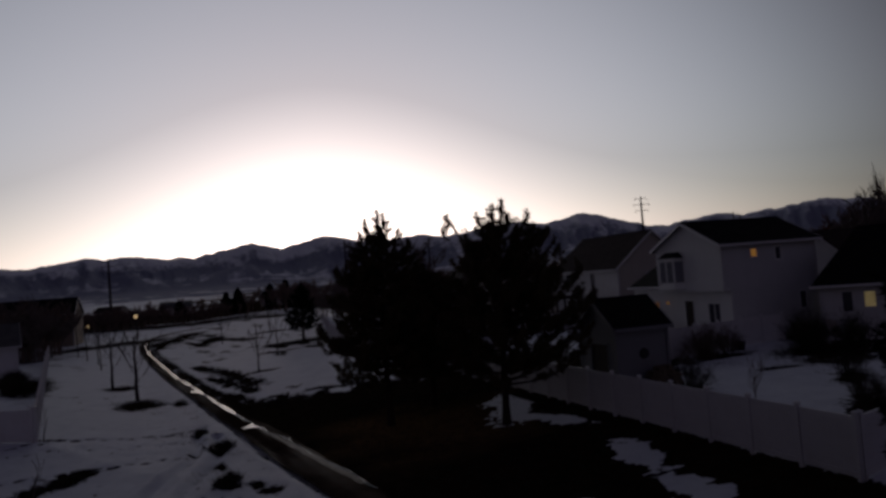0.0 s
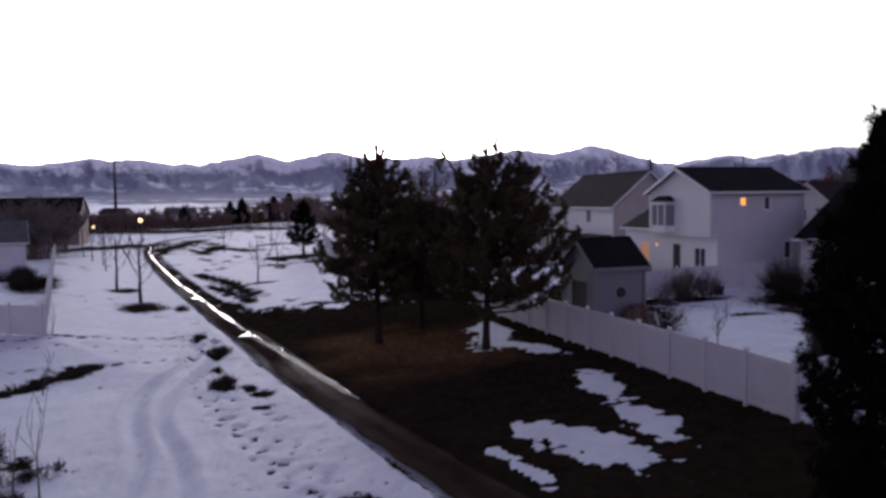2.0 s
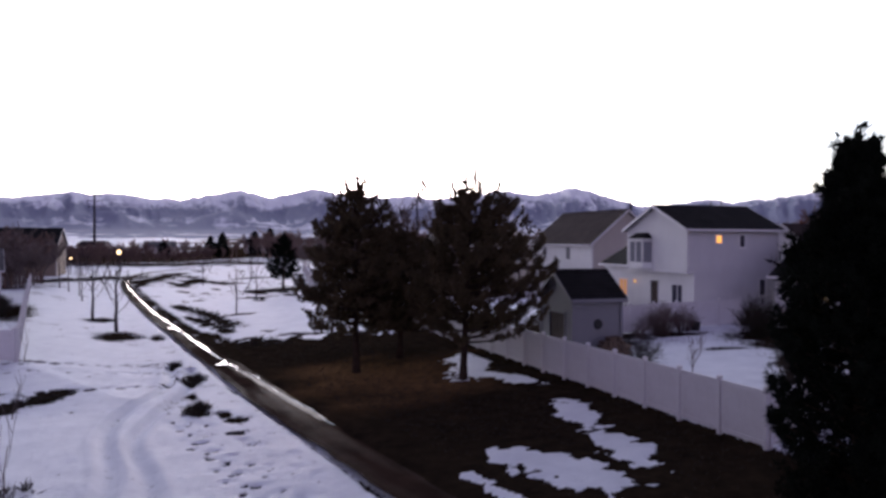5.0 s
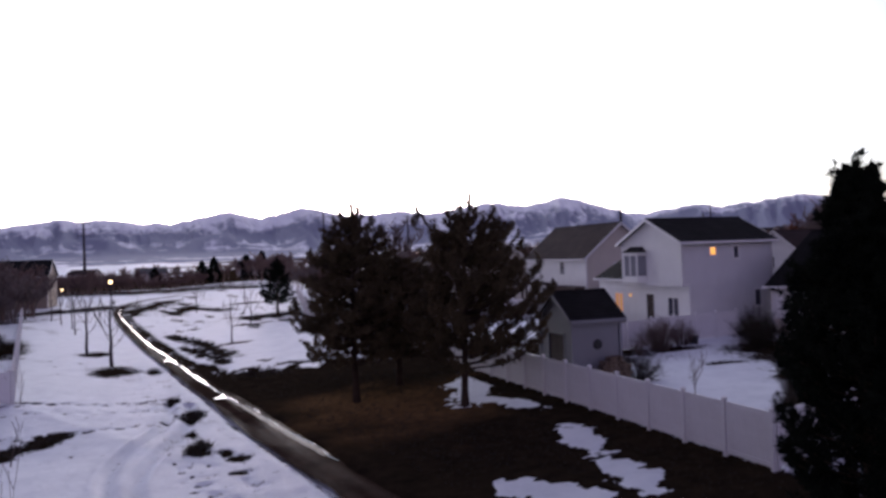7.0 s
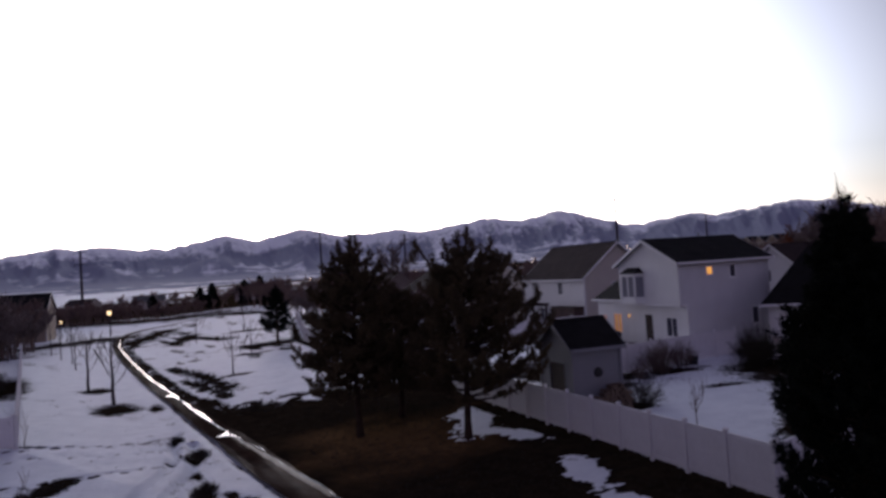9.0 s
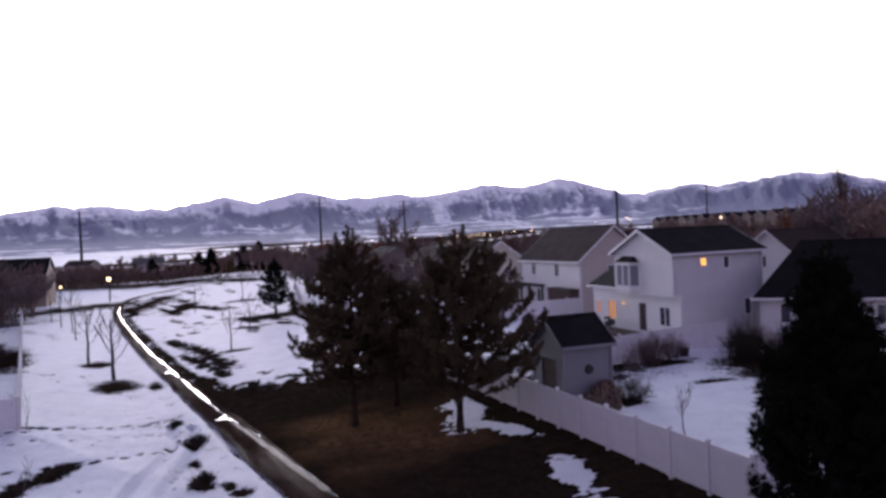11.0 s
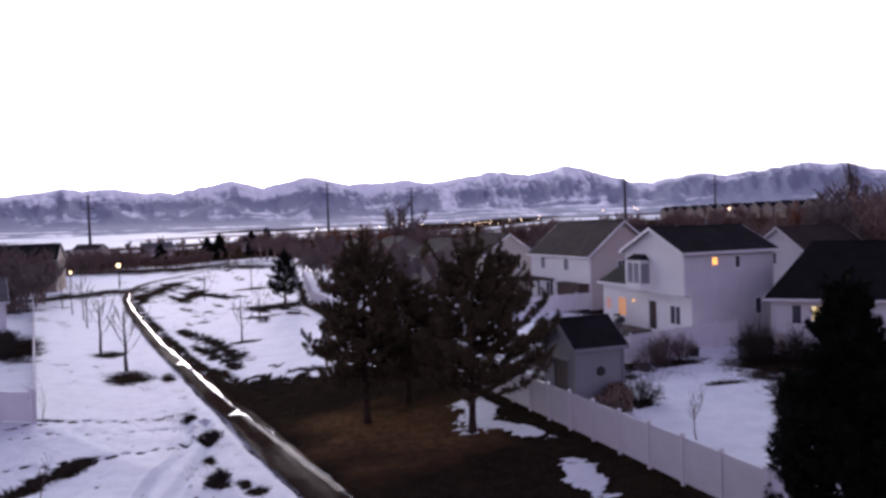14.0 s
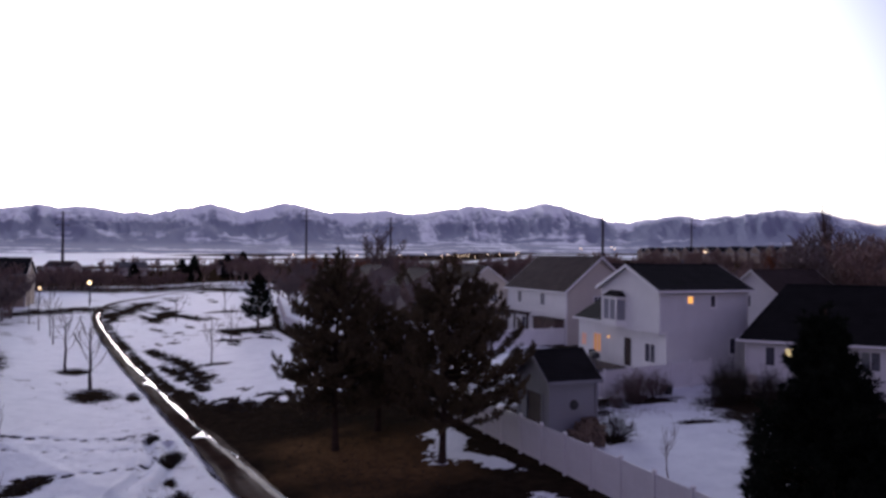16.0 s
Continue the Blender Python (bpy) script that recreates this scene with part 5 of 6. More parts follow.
    for tx, ty, th in tops:
        q = np.array([tx, ty, th])
        tube(limbs, [tuple(axis(th - 2.2)), tuple(q - np.array([tx * 0.3, ty * 0.3, 0.9])), tuple(q)], [0.06, 0.05, 0.03], 4)
        plume(q + np.array([0, 0, 0.12]), np.array([0, 0, 1.0]), bunch)
        for h in np.arange(0.1, 1.0, 0.1):
            spots.append((q - np.array([tx * 0.33 * h, ty * 0.33 * h, h]) + rng.normal(0, 0.03, 3), np.array([0, 0, 1]) + rng.normal(0, 0.4, 3)))
        for h in (-0.45, -0.9):
            for k in range(2):
                a = pr.uniform(0, 6.283)
                way = np.array([math.cos(a), math.sin(a), pr.uniform(0.7, 1.5)])
                plume(q + np.array([0, 0, h]) + way * (0.12 - 0.2 * h) * pr.uniform(0.7, 1.1), way, bunch)
    tagged(part("limb_frame", limbs, M_BARK, tree), kind="stuff")
    verts, faces = tufts(rng, spots, *tuft)
    crown = raw_mesh("crown", verts, faces, needle_mat, tree)
    tagged(crown, kind="stuff")
    return tree


def crown_shape(rows, east=0.0, wobble=0.18):
    """Reach of the limbs by height: rows of (share of the crown's height, metres)."""
    def radius(t, ang):
        r = float(np.interp(t, [q[0] for q in rows], [q[1] for q in rows]))
        return r * (1 + east * math.cos(ang) + wobble * math.sin(2.3 * ang + 7 * t)) + 0.12
    return radius


conifer("pine", -3.23, 32.95, 9.49, 1.9, crown_shape([(0, 2.6), (0.15, 3.0), (0.38, 2.65), (0.6, 2.0), (0.78, 1.2), (0.88, 0.5), (1, 0.12)], -0.06), 3, "tall dark pine in brown needle litter", M_NEEDLE, whorl=0.40, per=8, lean=(0.05, 0.1), dense=1.2, bunch=7, droop=0.12, upturn=0.22, lift=1.1, plume_len=0.34, tuft=(0.17, 0.014, 15), tops=((-0.55, 0.2, 9.6), (0.35, -0.2, 9.75), (0.05, 0.1, 9.95), (0.95, 0.1, 9.1), (-0.9, 0.2, 9.0), (1.45, 0.1, 8.5)))
conifer("pine", 1.97, 29.3, 8.58, 1.8, crown_shape([(0, 2.5), (0.1, 3.6), (0.3, 3.6), (0.45, 2.9), (0.62, 2.4), (0.78, 1.75), (0.88, 1.1), (1, 0.3)], 0.22), 11, "spreading pine with an open lower crown beside snow", M_NEEDLE, whorl=0.43, per=8, gaps=0.10, lean=(0.1, 0), dense=1.4, bunch=8, droop=0.10, upturn=0.42, lift=1.3, plume_len=0.36, tuft=(0.18, 0.015, 15), tops=((-1.95, 0.2, 8.95), (0.5, 0.3, 9.45), (0.05, 0.1, 9.2), (1.5, -0.3, 8.8), (-0.6, 0.2, 8.9), (2.6, 0.2, 7.6), (1.1, 0.3, 8.5), (-1.2, 0.0, 8.2)))
conifer("pine", -1.25, 36.17, 7.11, 1.6, crown_shape([(0, 2.7), (0.2, 3.1), (0.5, 2.5), (0.8, 1.2), (1, 0.25)]), 19, "shorter dark pine standing behind two others", M_NEEDLE, whorl=0.33, per=9, dense=1.6, bunch=5, droop=0.12, upturn=0.22, lift=1.1, plume_len=0.36)
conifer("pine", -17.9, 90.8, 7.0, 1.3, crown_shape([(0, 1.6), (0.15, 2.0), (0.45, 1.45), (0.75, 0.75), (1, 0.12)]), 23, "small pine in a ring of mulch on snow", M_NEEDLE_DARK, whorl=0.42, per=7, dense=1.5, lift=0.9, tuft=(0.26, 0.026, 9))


def spruce_shape(wide):
    return crown_shape([(0, wide * 0.95), (0.25, wide), (0.5, wide * 0.76), (0.75, wide * 0.40), (0.92, wide * 0.15), (1, 0.08)], 0, 0.06)


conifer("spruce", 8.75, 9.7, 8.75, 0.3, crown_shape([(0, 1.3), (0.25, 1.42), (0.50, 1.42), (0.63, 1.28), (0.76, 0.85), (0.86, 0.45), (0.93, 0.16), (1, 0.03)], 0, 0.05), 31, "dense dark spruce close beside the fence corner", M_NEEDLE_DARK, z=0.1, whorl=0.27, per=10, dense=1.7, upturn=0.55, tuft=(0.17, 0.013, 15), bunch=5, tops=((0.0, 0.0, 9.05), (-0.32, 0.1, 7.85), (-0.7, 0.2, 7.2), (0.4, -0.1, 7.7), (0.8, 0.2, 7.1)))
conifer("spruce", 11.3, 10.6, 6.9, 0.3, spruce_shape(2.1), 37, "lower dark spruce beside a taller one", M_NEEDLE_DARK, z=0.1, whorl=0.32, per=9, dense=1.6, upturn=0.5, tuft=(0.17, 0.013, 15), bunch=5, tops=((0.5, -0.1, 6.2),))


def twig_tree(seed, height, spread, levels, thick=0.09, fork=3, fine=0.006, upright=0.5, tubes=2):
    """A leafless tree, branching again and again: the trunk as a bmesh, and the branches, thick ones round and twigs as slim crossed blades."""
    pr = random.Random(seed)
    trunk, limbs = bmesh.new(), bmesh.new()

    def grow(p, way, length, rad, level):
        pts, radii, q, d = [tuple(p)], [rad], p.copy(), way.copy()
        for s in range(3):
            d = (d + Vector((pr.uniform(-0.18, 0.18), pr.uniform(-0.18, 0.18), pr.uniform(-0.05, 0.12)))).normalized()
            q = q + d * length / 3
            pts.append(tuple(q))
            radii.append(max(rad * (1 - 0.22 * (s + 1)), fine))
        if level == 0:
            tube(trunk, pts, radii, 7)
        elif level <= tubes:
            tube(limbs, pts, radii, 4)
        else:
            side = d.cross(Vector((pr.uniform(-1, 1), pr.uniform(-1, 1), pr.uniform(-1, 1)))).normalized()
            r = max(rad, fine)
            for w in ((side, d.cross(side)) if level < levels else (side,)):
                a, b, c, e = (limbs.verts.new(v) for v in (Vector(pts[0]) - w * r, Vector(pts[2]) - w * r * 0.8, Vector(pts[3]), Vector(pts[0]) + w * r))
                limbs.faces.new((a, b, c, e))
        if level >= levels:
            return
        for k in range(fork + (1 if level > 0 else 0)):
            at = Vector(pts[1 + (k % 3)]) if level else Vector(pts[1]).lerp(Vector(pts[3]), (k + 0.5) / (fork + 0.5))
            a = pr.uniform(0, 6.283)
            side = Vector((math.cos(a), math.sin(a), 0)) * spread + Vector((0, 0, upright + pr.uniform(-0.2, 0.25)))
            grow(at, (d * 0.55 + side).normalized(), length * pr.uniform(0.5, 0.74), max(radii[2] * 0.6, fine), level + 1)

    grow(Vector((0, 0, -0.15)), Vector((pr.uniform(-0.04, 0.04), pr.uniform(-0.04, 0.04), 1)), height * 0.45, thick, 0)
    return trunk, limbs


def straight_tree(seed, height, thick, boughs, fine=0.012):
    """A young leafless tree with one straight stem to the top and steep, thin side branches."""
    pr = random.Random(seed)
    trunk, limbs = bmesh.new(), bmesh.new()
    stem = [Vector((0.03 * math.sin(2.1 * k + seed), 0.03 * math.cos(1.7 * k + seed), -0.15 + (height + 0.15) * k / 7)) for k in range(8)]
    tube(trunk, [tuple(p) for p in stem], [max(thick * (1 - k / 7.4) ** 0.8, fine) for k in range(8)], 7)
    for k in range(boughs):
        t = 0.30 + 0.64 * (k + pr.random()) / boughs
        base = Vector((0, 0, -0.15 + (height + 0.15) * t))
        a = k * 2.4 + pr.uniform(-0.4, 0.4)
        out = Vector((math.cos(a), math.sin(a), 0))
        reach = height * 0.48 * (1.08 - t) * pr.uniform(0.8, 1.25) + 0.25
        pts = [base + out * reach * f * (1 - 0.22 * f) + Vector((0, 0, reach * (0.75 * f + 0.55 * f * f))) for f in (0, 0.35, 0.7, 1)]
        rad = max(thick * 0.32 * (1.1 - t), fine * 1.15)
        tube(limbs, [tuple(p) for p in pts], [rad, rad * 0.85, rad * 0.65, fine * 0.7], 4)
        for j in range(4):
            start = pts[1 + j % 2].lerp(pts[2 + j % 2], pr.random())
            b = a + pr.uniform(-1.3, 1.3)
            end = start + Vector((math.cos(b) * 0.45, math.sin(b) * 0.45, pr.uniform(0.6, 1.0))) * reach * pr.uniform(0.35, 0.6)
            tube(limbs, [tuple(start), tuple(end)], [fine, fine * 0.5], 3)
    return trunk, limbs


def bare_tree(name, x, y, made, label, mat=M_TWIG_GREY, group="", z=None):
    tree = thing(name, pose(x, y, lie_at(x, y) if z is None else z), label, "tree", group)
    part("trunk", made[0], mat, tree)
    part("crown", made[1], mat, tree)
    return tree


young = "young trees on the common"
bare_tree("young_tree", -23.0, 52.4, straight_tree(1, 4.5, 0.15, 14, 0.024), "young bare tree in a dark mulch ring", M_POLE, young)
bare_tree("young_tree", -28.5, 61.0, straight_tree(2, 4.6, 0.13, 10, 0.024), "slim bare tree standing in snow", M_POLE, young)
for k, (tx, ty, hh) in enumerate(((-42.2, 88.6, 5.5), (-46.5, 95, 5.0), (-38, 80, 4.6), (-17.0, 64.0, 4.3), (-19.2, 81.6, 4.0), (-28.9, 120.6, 5.5), (-33, 108, 4.0), (-52, 104, 5.5), (-68, 146, 6), (-80, 175, 6), (-62, 150, 5.5))):
    bare_tree("young_tree", tx, ty, straight_tree(30 + k, hh * 0.85, 0.075, 7, 0.022), "thin bare young tree standing in snow", M_POLE, young)
for k, (tx, ty, hh) in enumerate(((-9.9, 13.7, 4.4), (-11.0, 14.4, 2.9), (-15.6, 24.5, 3.0), (-21.5, 35.7, 3.3), (-20.9, 35.5, 3.0))):
    bare_tree("sapling", tx, ty, twig_tree(60 + k, hh, 0.4, 2, thick=0.03, fork=2, fine=0.008, upright=0.7), "thin bare sapling standing in trodden snow", group="saplings")
bare_tree("sapling", 11.0, 25.3, twig_tree(71, 3.1, 0.45, 3, thick=0.035, fork=3, fine=0.007), "thin bare fruit sapling in a snowy garden", M_TWIG, "saplings")


def shrub(x, y, r, h, seed, label, mat=M_TWIG, stems=40, name="shrub"):
    pr = random.Random(seed)
    bm = bmesh.new()
    for _ in range(stems):
        a, d = pr.uniform(0, 6.283), pr.random() ** 0.5
        lump = 0.72 + 0.3 * math.sin(2.6 * a + seed) * math.sin(1.3 * a + 2 * seed)
        tip = Vector((math.cos(a) * d * r * lump * 1.2, math.sin(a) * d * r * lump * 1.2, h * (1.05 - 0.55 * d * d) * (0.6 + 0.5 * lump) * pr.uniform(0.5, 1.15)))
        foot = Vector((tip.x * 0.35, tip.y * 0.35, -0.1))
        mid = foot.lerp(tip, 0.5) + Vector((pr.uniform(-0.1, 0.1), pr.uniform(-0.1, 0.1), 0.1 * h))
        tube(bm, [tuple(foot), tuple(mid), tuple(tip)], [0.013, 0.010, 0.005], 3)
        for _ in range(5):
            q = mid.lerp(tip, pr.random())
            e = q + Vector((pr.uniform(-0.3, 0.3), pr.uniform(-0.3, 0.3), pr.uniform(0.05, 0.35))) * min(1, h)
            tube(bm, [tuple(q), tuple(e)], [0.007, 0.004], 3)
    ob = thing(name, pose(x, y, lie_at(x, y)), label, "shrub", "garden shrubs")
    part("crown", bm, mat, ob)
    return ob


for k, (sx_, sy_, r, h, n, mat, label) in enumerate(((14.12, 40.27, 1.5, 1.8, 240, M_TWIG, "leafless brown shrub against a white fence"), (16.0, 42.0, 1.0, 1.4, 120, M_TWIG, "leafless brown shrub against a white fence"),
        (12.43, 38.68, 0.7, 1.1, 40, M_TWIG, "leafless brown shrub against a white fence"), (10.58, 32.01, 1.3, 1.1, 110, M_WEED, "low dark dead bush in a snowy bed"), (19.6, 39.5, 1.4, 1.9, 240, M_WEED, "dark dense bush beside the low house"),
        (20.6, 40.9, 1.6, 2.4, 240, M_WEED, "dark dense bush beside the low house"), (17.11, 30.57, 0.8, 1.1, 80, M_WEED, "dead brown shrub at the edge of snow"), (15.16, 26.03, 0.8, 1.2, 80, M_WEED, "dead brown shrub at the edge of snow"), (14.09, 23.1, 0.9, 1.3, 90, M_WEED, "dead brown shrub at the edge of snow"), (22.0, 39.2, 1.7, 2.0, 240, M_WEED, "dark dense bush beside the low house"), (8.39, 27.79, 0.6, 0.9, 40, M_TWIG, "leafless brown shrub beside the shed"))):
    shrub(sx_, sy_, r, h, 100 + k, label, mat, n)
for k, (bx, by, r, h) in enumerate(((-11.7, 14.0, 0.8, 0.7), (-12.5, 15.6, 0.7, 1.3), (-10.7, 13.1, 0.7, 0.45), (-12.6, 13.2, 0.9, 0.9))):
    shrub(bx, by, r, h, 180 + k, "dark dead brush standing out of the snow", M_WEED, 130, "brush")
hr = random.Random(9)
for k in range(24):
    t = k / 23
    hx, hy = -34.2 - 8.8 * t + hr.uniform(-0.9, 0.2), 57.0 + 17.0 * t + hr.uniform(-0.6, 0.6)
    if k >= 18:
        hx, hy = -38.5 - (k - 18) * 1.7, 63.8 + (k - 18) * 0.5
    shrub(hx, hy, hr.uniform(0.7, 1.2), hr.uniform(0.7, 1.4), 140 + k, "dark brown hedge bush behind a white fence", M_WEED, 90, "hedge_bush")


def weeds(name, places, seed, label, blade=(0.4, 0.012), per=14):
    rng = np.random.default_rng(seed)
    spots = [(np.array([px, py, lie_at(px, py) - 0.03]), np.array([rng.normal(0, 0.25), rng.normal(0, 0.25), 1.0])) for px, py in places]
    verts, faces = tufts(rng, spots, *blade, per)
    return tagged(raw_mesh(name, verts, faces, M_WEED), label, "weeds", kind="stuff")


def scatter(seed, regions):
    pr, out = random.Random(seed), []
    for (ax, ay), (bx, by), half, n in regions:
        for _ in range(n):
            t = pr.random()
            out.append((ax + (bx - ax) * t + pr.gauss(0, half * 0.5), ay + (by - ay) * t + pr.gauss(0, half * 0.5)))
    return out


weeds("dead_weeds", scatter(1, [((-26.0, 75.5), (-20.5, 66.5), 0.9, 40), ((-20.8, 66.0), (-15.0, 53.4), 1.4, 70), ((-20.5, 62.6), (-14.0, 51.2), 0.6, 40), ((-12.6, 46.5), (-9.0, 43.0), 1.6, 70),
                                ((-11.2, 32.0), (-11.2, 33.4), 0.5, 60), ((-8.9, 24.9), (-9.0, 26.9), 0.4, 60), ((-13.4, 36.5), (-13.4, 37.1), 0.4, 30), ((-20.5, 16.5), (-15.8, 28.6), 0.6, 160), ((-11.6, 15), (-10.6, 16), 0.6, 40),
                                ((-66, 121), (-51, 126), 3.0, 160)]), 5, "dead brown weeds sticking out of the snow", (0.32, 0.014), 10)
off_snow = [q for q in scatter(2, [((-6, 31), (8, 16), 4.5, 2600), ((-7, 40), (4, 34), 4.5, 2200), ((3.5, 42), (11, 19.5), 0.5, 700)])
            if max(float(spot(np.float64(q[0]), np.float64(q[1]), *patch)) for patch in PATCHES) < 0.35 and past_fence(*q) < -0.1 and (q[0] + 9.3) * 0.88 + (q[1] - 34.2) * 0.47 > 1.6]
weeds("dead_grass", off_snow, 6, "matted dead grass beside the path", (0.11, 0.006), 7)

# ---- far trees, poles and lamps ----
FAR = []
for seed in range(6):
    pair = []
    for bm, kind in zip(twig_tree(200 + seed, 9.5, 0.8, 5, thick=0.22, fork=3, fine=0.06, upright=0.5, tubes=1), ("trunk", "crown")):
        me = bpy.data.meshes.new(kind)
        bm.to_mesh(me), bm.free()
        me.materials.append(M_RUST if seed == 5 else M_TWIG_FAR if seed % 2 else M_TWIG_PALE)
        pair.append(me)
    FAR.append(pair)


def far_tree(x, y, size, k, label="leafless brown tree behind the gardens", group="bare trees behind the gardens"):
    tree = thing("bare_tree", pose(x, y, lie_at(x, y)) @ Matrix.Rotation(k * 1.3, 4, "Z") @ Matrix.Scale(size, 4), label, "tree", group)
    part_at("trunk", FAR[5 if k == 5 else k % 5][0], tree, Matrix())
    part_at("crown", FAR[5 if k == 5 else k % 5][1], tree, Matrix())
    return tree


pr = random.Random(77)
for k in range(48):
    x, y = along_fence(pr.uniform(85, 190), pr.uniform(9, 45))
    far_tree(x, y, pr.uniform(0.6, 0.98), k)
for k in range(9):
    far_tree(pr.uniform(-26, 0), pr.uniform(185, 215), pr.uniform(0.9, 1.12), 5, "rust-brown leafless tree behind the roofs")
for k in range(66):
    x, y = pr.uniform(46, 84), pr.uniform(66, 118)
    far_tree(x, y, pr.uniform(0.75, 1.08) * (1 + 0.5 * float(ramp(x / y, 0.46, 0.60))), k, "leafless brown tree beyond the low house")
for k in range(58):
    y = pr.uniform(108, 133)
    far_tree(-0.494 * (y + 6) - pr.uniform(0, 22), y, pr.uniform(0.75, 1.1), k, "leafless tree among dark-roofed houses", "bare trees across the common")
for k in range(26):
    x, y = along_fence(pr.uniform(72, 125), pr.uniform(5, 20))
    far_tree(x, y, pr.uniform(0.55, 0.85), k)
for k in range(26):
    t = pr.random()
    far_tree(-54.0 - 14 * t + pr.uniform(-4.5, 0.5), 101 + 17 * t + pr.uniform(-3, 3), pr.uniform(0.6, 0.9), k, "leafless tree behind the far hedge", "bare trees across the common")
far_tree(-6, 168, 1.75, 2, "tall leafless cottonwood above the roofs")


def far_woods(label, seed, regions):
    """Woods too far off to count: trees of the same kinds, joined."""
    pr, verts, faces, mats, base = random.Random(seed), [], [], [], 0
    shapes = []
    for pair in FAR[:5]:
        for me in pair:
            co = np.empty(len(me.vertices) * 3)
            me.vertices.foreach_get("co", co)
            shapes.append((co.reshape(-1, 3), [list(f.vertices) for f in me.polygons]))
    for (x0, x1), (y0, y1), (s0, s1), n in regions:
        for k in range(n):
            x, y, size, turn = pr.uniform(x0, x1), pr.uniform(y0, y1), pr.uniform(s0, s1), pr.uniform(0, 6.283)
            c, s = math.cos(turn) * size, math.sin(turn) * size
            for co, polys in shapes[2 * (k % 5):2 * (k % 5) + 2]:
                verts.append(np.stack([co[:, 0] * c - co[:, 1] * s + x, co[:, 0] * s + co[:, 1] * c + y, co[:, 2] * size + lie_at(x, y)], 1))
                faces += [[i + base for i in f] for f in polys]
                base += len(co)
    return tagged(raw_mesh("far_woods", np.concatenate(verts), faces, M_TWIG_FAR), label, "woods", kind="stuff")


far_woods("leafless brown woods behind the houses and over the plain", 91, (((-60, 110), (190, 330), (0.8, 1.15), 150), ((-122, -86), (194, 228), (0.42, 0.78), 90), ((-86, -62), (200, 230), (0.34, 0.60), 48), ((-190, -70), (235, 300), (0.5, 0.8), 30), ((-330, 420), (330, 560), (0.6, 0.95), 110)))
for px, py, h in ((76.5, 131, 21.0), (79.0, 133, 16.0)):
    bare_tree("poplar", px, py, twig_tree(400 + int(h), h, 0.16, 4, thick=0.14, fork=4, fine=0.018, upright=1.5), "tall slim leafless poplar beyond the low house", M_TWIG, "poplars")
for k, (x, y, h) in enumerate(((-70, 255, 8), (-76, 262, 7), (-58, 250, 8), (-52, 246, 9), (-66, 240, 7), (-95, 270, 6))):
    conifer("far_spruce", x, y, h, 0.4, spruce_shape(2.2), 300 + k, "dark spruce at the far end of the path", M_NEEDLE_DARK, whorl=0.8, per=6, dense=0.6, tuft=(0.8, 0.09, 5), trunk=0.2, bunch=1)


def utility_pole(x, y, top, label):
    pole = thing("power_pole", pose(x, y, lie_at(x, y)), label, "power pole", "power poles on the plain")
    bm = bmesh.new()
    tube(bm, [(0, 0, -1), (0, 0, top * 0.5), (0, 0, top)], [0.85, 0.65, 0.4], 8)
    part("mast", bm, M_POLE, pole)
    for z, w in ((top - 1.2, 3.4), (top - 4.5, 4.2), (top - 7.8, 3.4)):
        bm = bmesh.new()
        tube(bm, [(-w, 0, z + 0.3), (0, 0, z), (w, 0, z + 0.3)], [0.14, 0.2, 0.14], 6)
        arm = part("crossarm", bm, M_POLE, pole)
        for s in (-1, 1):
            bm = bmesh.new()
            tube(bm, [(s * w, 0, z + 0.25), (s * w, 0, z - 1.0)], [0.16, 0.1], 6)
            part("insulator", bm, M_PLASTIC, arm)


for px, py, top in ((-190, 432, 33), (-64, 500, 38), (-10, 560, 36), (110, 415, 38), (238, 620, 34), (-330, 470, 34)):
    utility_pole(px, py, top, "tall dark power pole standing on the plain")


def street_lamp(x, y, height, mat, label, globe=0.24):
    lamp = thing("street_lamp", pose(x, y, lie_at(x, y)), label, "street lamp", "street lamps")
    bm = bmesh.new()
    tube(bm, [(0, 0, -0.3), (0, 0, height * 0.5), (0, 0, height)], [0.09, 0.07, 0.055], 8)
    part("post", bm, M_PLASTIC, lamp)
    bm = bmesh.new()
    bmesh.ops.create_uvsphere(bm, u_segments=14, v_segments=10, radius=globe, matrix=Matrix.Translation((0, 0, height + globe * 0.8)))
    part("globe", bm, mat, lamp, "lit warm globe")
    bm = bmesh.new()
    bmesh.ops.create_cone(bm, cap_ends=True, segments=10, radius1=globe * 0.8, radius2=0.03, depth=globe * 0.7, matrix=Matrix.Translation((0, 0, height + globe * 2.05)))
    part("cap", bm, M_PLASTIC, lamp)
    return lamp


street_lamp(-58.6, 141.0, 4.2, M_LAMP, "lit street lamp beside the path", 0.34)
street_lamp(-70.2, 146.5, 3.0, M_LAMP, "small lit lamp beside a tan house", 0.2)
for lx, ly, h in ((-75, 585, 6), (-92, 640, 7), (-55, 660, 8), (45, 640, 7), (49, 650, 7), (40, 700, 8), (62, 720, 8), (20, 720, 8), (58, 690, 6), (-20, 650, 8), (88, 700, 7), (133, 480, 9), (122, 300, 6), (150, 640, 8), (34, 690, 7), (46, 705, 6), (52, 660, 8), (66, 700, 6), (76, 690, 8), (95, 640, 7), (105, 700, 8), (-38, 620, 7), (-4, 690, 7), (168, 600, 8), (180, 680, 8)):
    street_lamp(lx, ly, h, M_FARLAMP, "distant lit street lamp on the plain", 0.36)


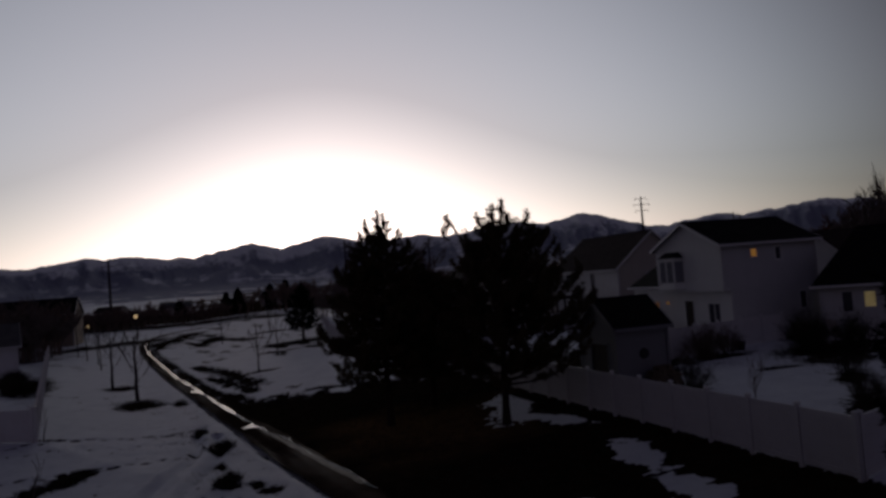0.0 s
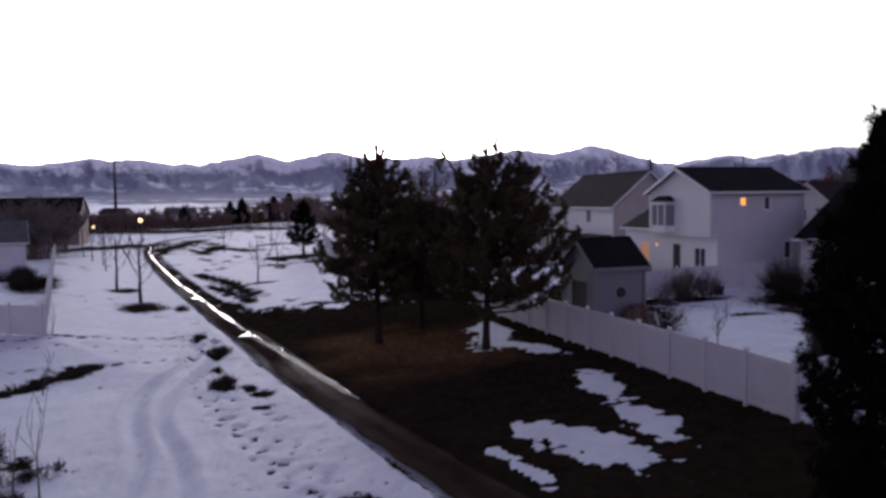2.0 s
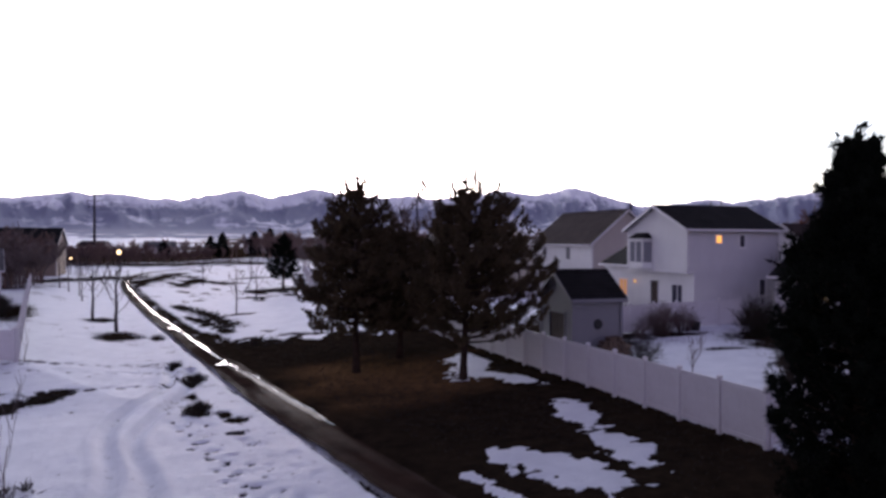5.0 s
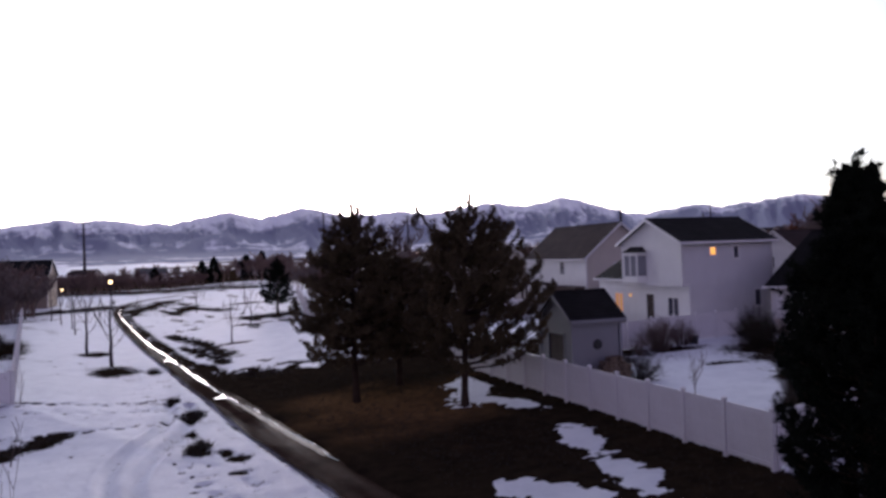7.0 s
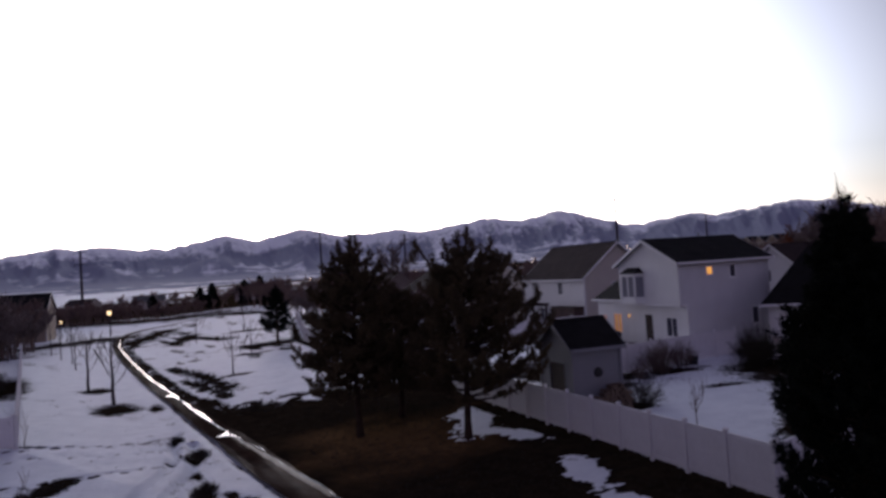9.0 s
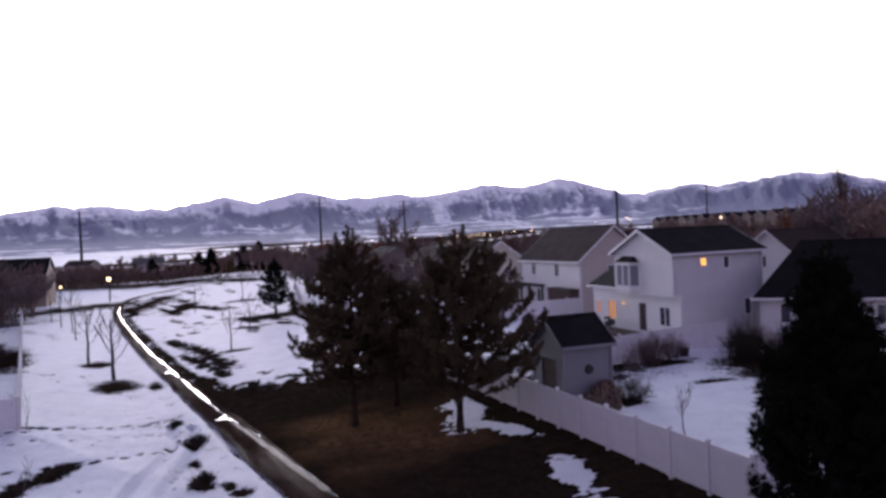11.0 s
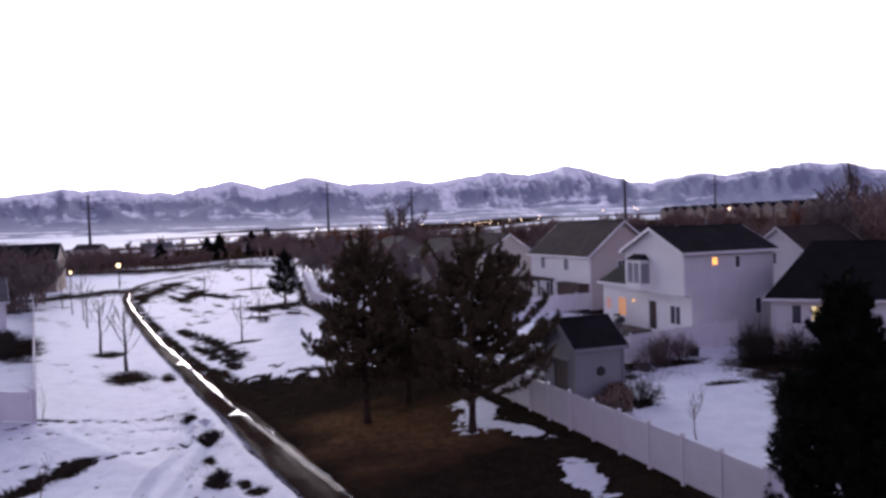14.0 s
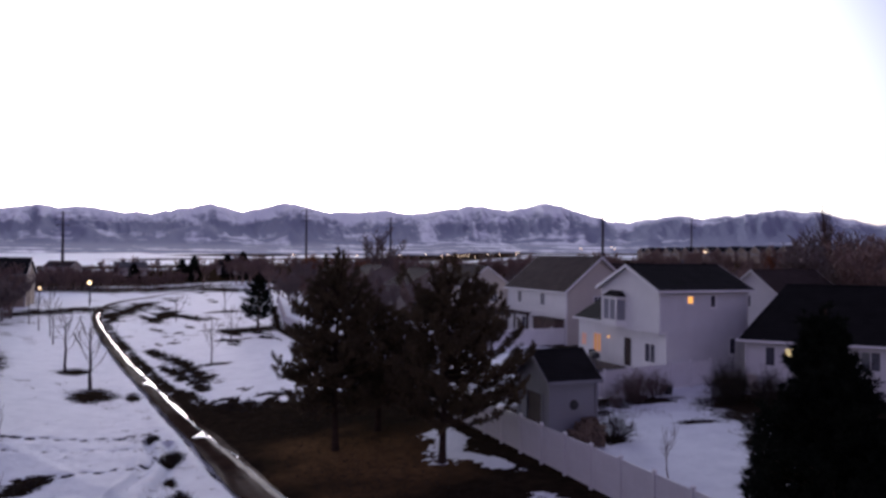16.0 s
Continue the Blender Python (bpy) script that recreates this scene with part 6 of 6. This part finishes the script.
board = thing("wooden_board", pose(21.6, 40.2, lie_at(21.6, 40.2), 0, 0, 20), "tan plywood board leaning in dark bushes", "board")
bm = bmesh.new()
box(bm, -0.45, 0.45, -0.012, 0.012, 0.0, 1.2, 0.004)
sheet = part("sheet", bm, M_STUCCO, board)
sheet.matrix_basis = pose(0, 0, 0.55, -32, 14, 0)
for px in (-0.35, 0.35):
    bm = bmesh.new()
    tube(bm, [(px, 0.45, -0.15), (px * 0.9, 0.5, 1.35)], [0.03, 0.03], 6)
    part("prop", bm, M_DARKWOOD, board)
bin_at = pose(16.9, 42.4, lie_at(16.9, 42.4), 0, 0, 10)
bucket = thing("garden_tub", bin_at, "small black plastic tub on snow by a fence", "tub")
bm = bmesh.new()
bmesh.ops.create_cone(bm, cap_ends=True, segments=14, radius1=0.26, radius2=0.33, depth=0.55, matrix=Matrix.Translation((0, 0, 0.22)))
part("body", bm, M_PLASTIC, bucket)
bm = bmesh.new()
tube(bm, [(0.35 * math.cos(a * 0.3927), 0.35 * math.sin(a * 0.3927), 0.5) for a in range(17)], [0.025] * 17, 5)
part("rim", bm, M_PLASTIC, bucket)


house_base = pose(23.40, 71.46, 1.3, 0, 0, F_TURN)
skirt = thing("brick_porch", house_base @ pose(0, 7.8, 0), "dark brown porch built against a white house", "porch")
bm = bmesh.new()
box(bm, 0.3, 4.8, 0.004, 1.1, -0.6, 2.5, 0.01)
part("brickwork", bm, M_BRICK, skirt)
bm = bmesh.new()
box(bm, 0.2, 4.9, 0.004, 1.2, 2.502, 2.62, 0.01)
part("porch_roof", bm, M_DARKWOOD, skirt)
pergola = thing("pergola", house_base @ pose(5.8, 9.0, 0.1), "dark timber pergola behind the white house", "pergola")
for px in (0.0, 3.0, 6.0):
    for py in (0.0, 2.4):
        bm = bmesh.new()
        box(bm, px - 0.08, px + 0.08, py - 0.08, py + 0.08, -0.3, 2.5)
        part("post", bm, M_DARKWOOD, pergola)
for py in (0.0, 2.4):
    bm = bmesh.new()
    box(bm, -0.4, 6.4, py - 0.06, py + 0.06, 2.502, 2.7)
    part("beam", bm, M_DARKWOOD, pergola)
for k in range(13):
    bm = bmesh.new()
    box(bm, k * 0.5 - 0.03, k * 0.5 + 0.03, -0.4, 2.8, 2.702, 2.82)
    part("rafter", bm, M_DARKWOOD, pergola)
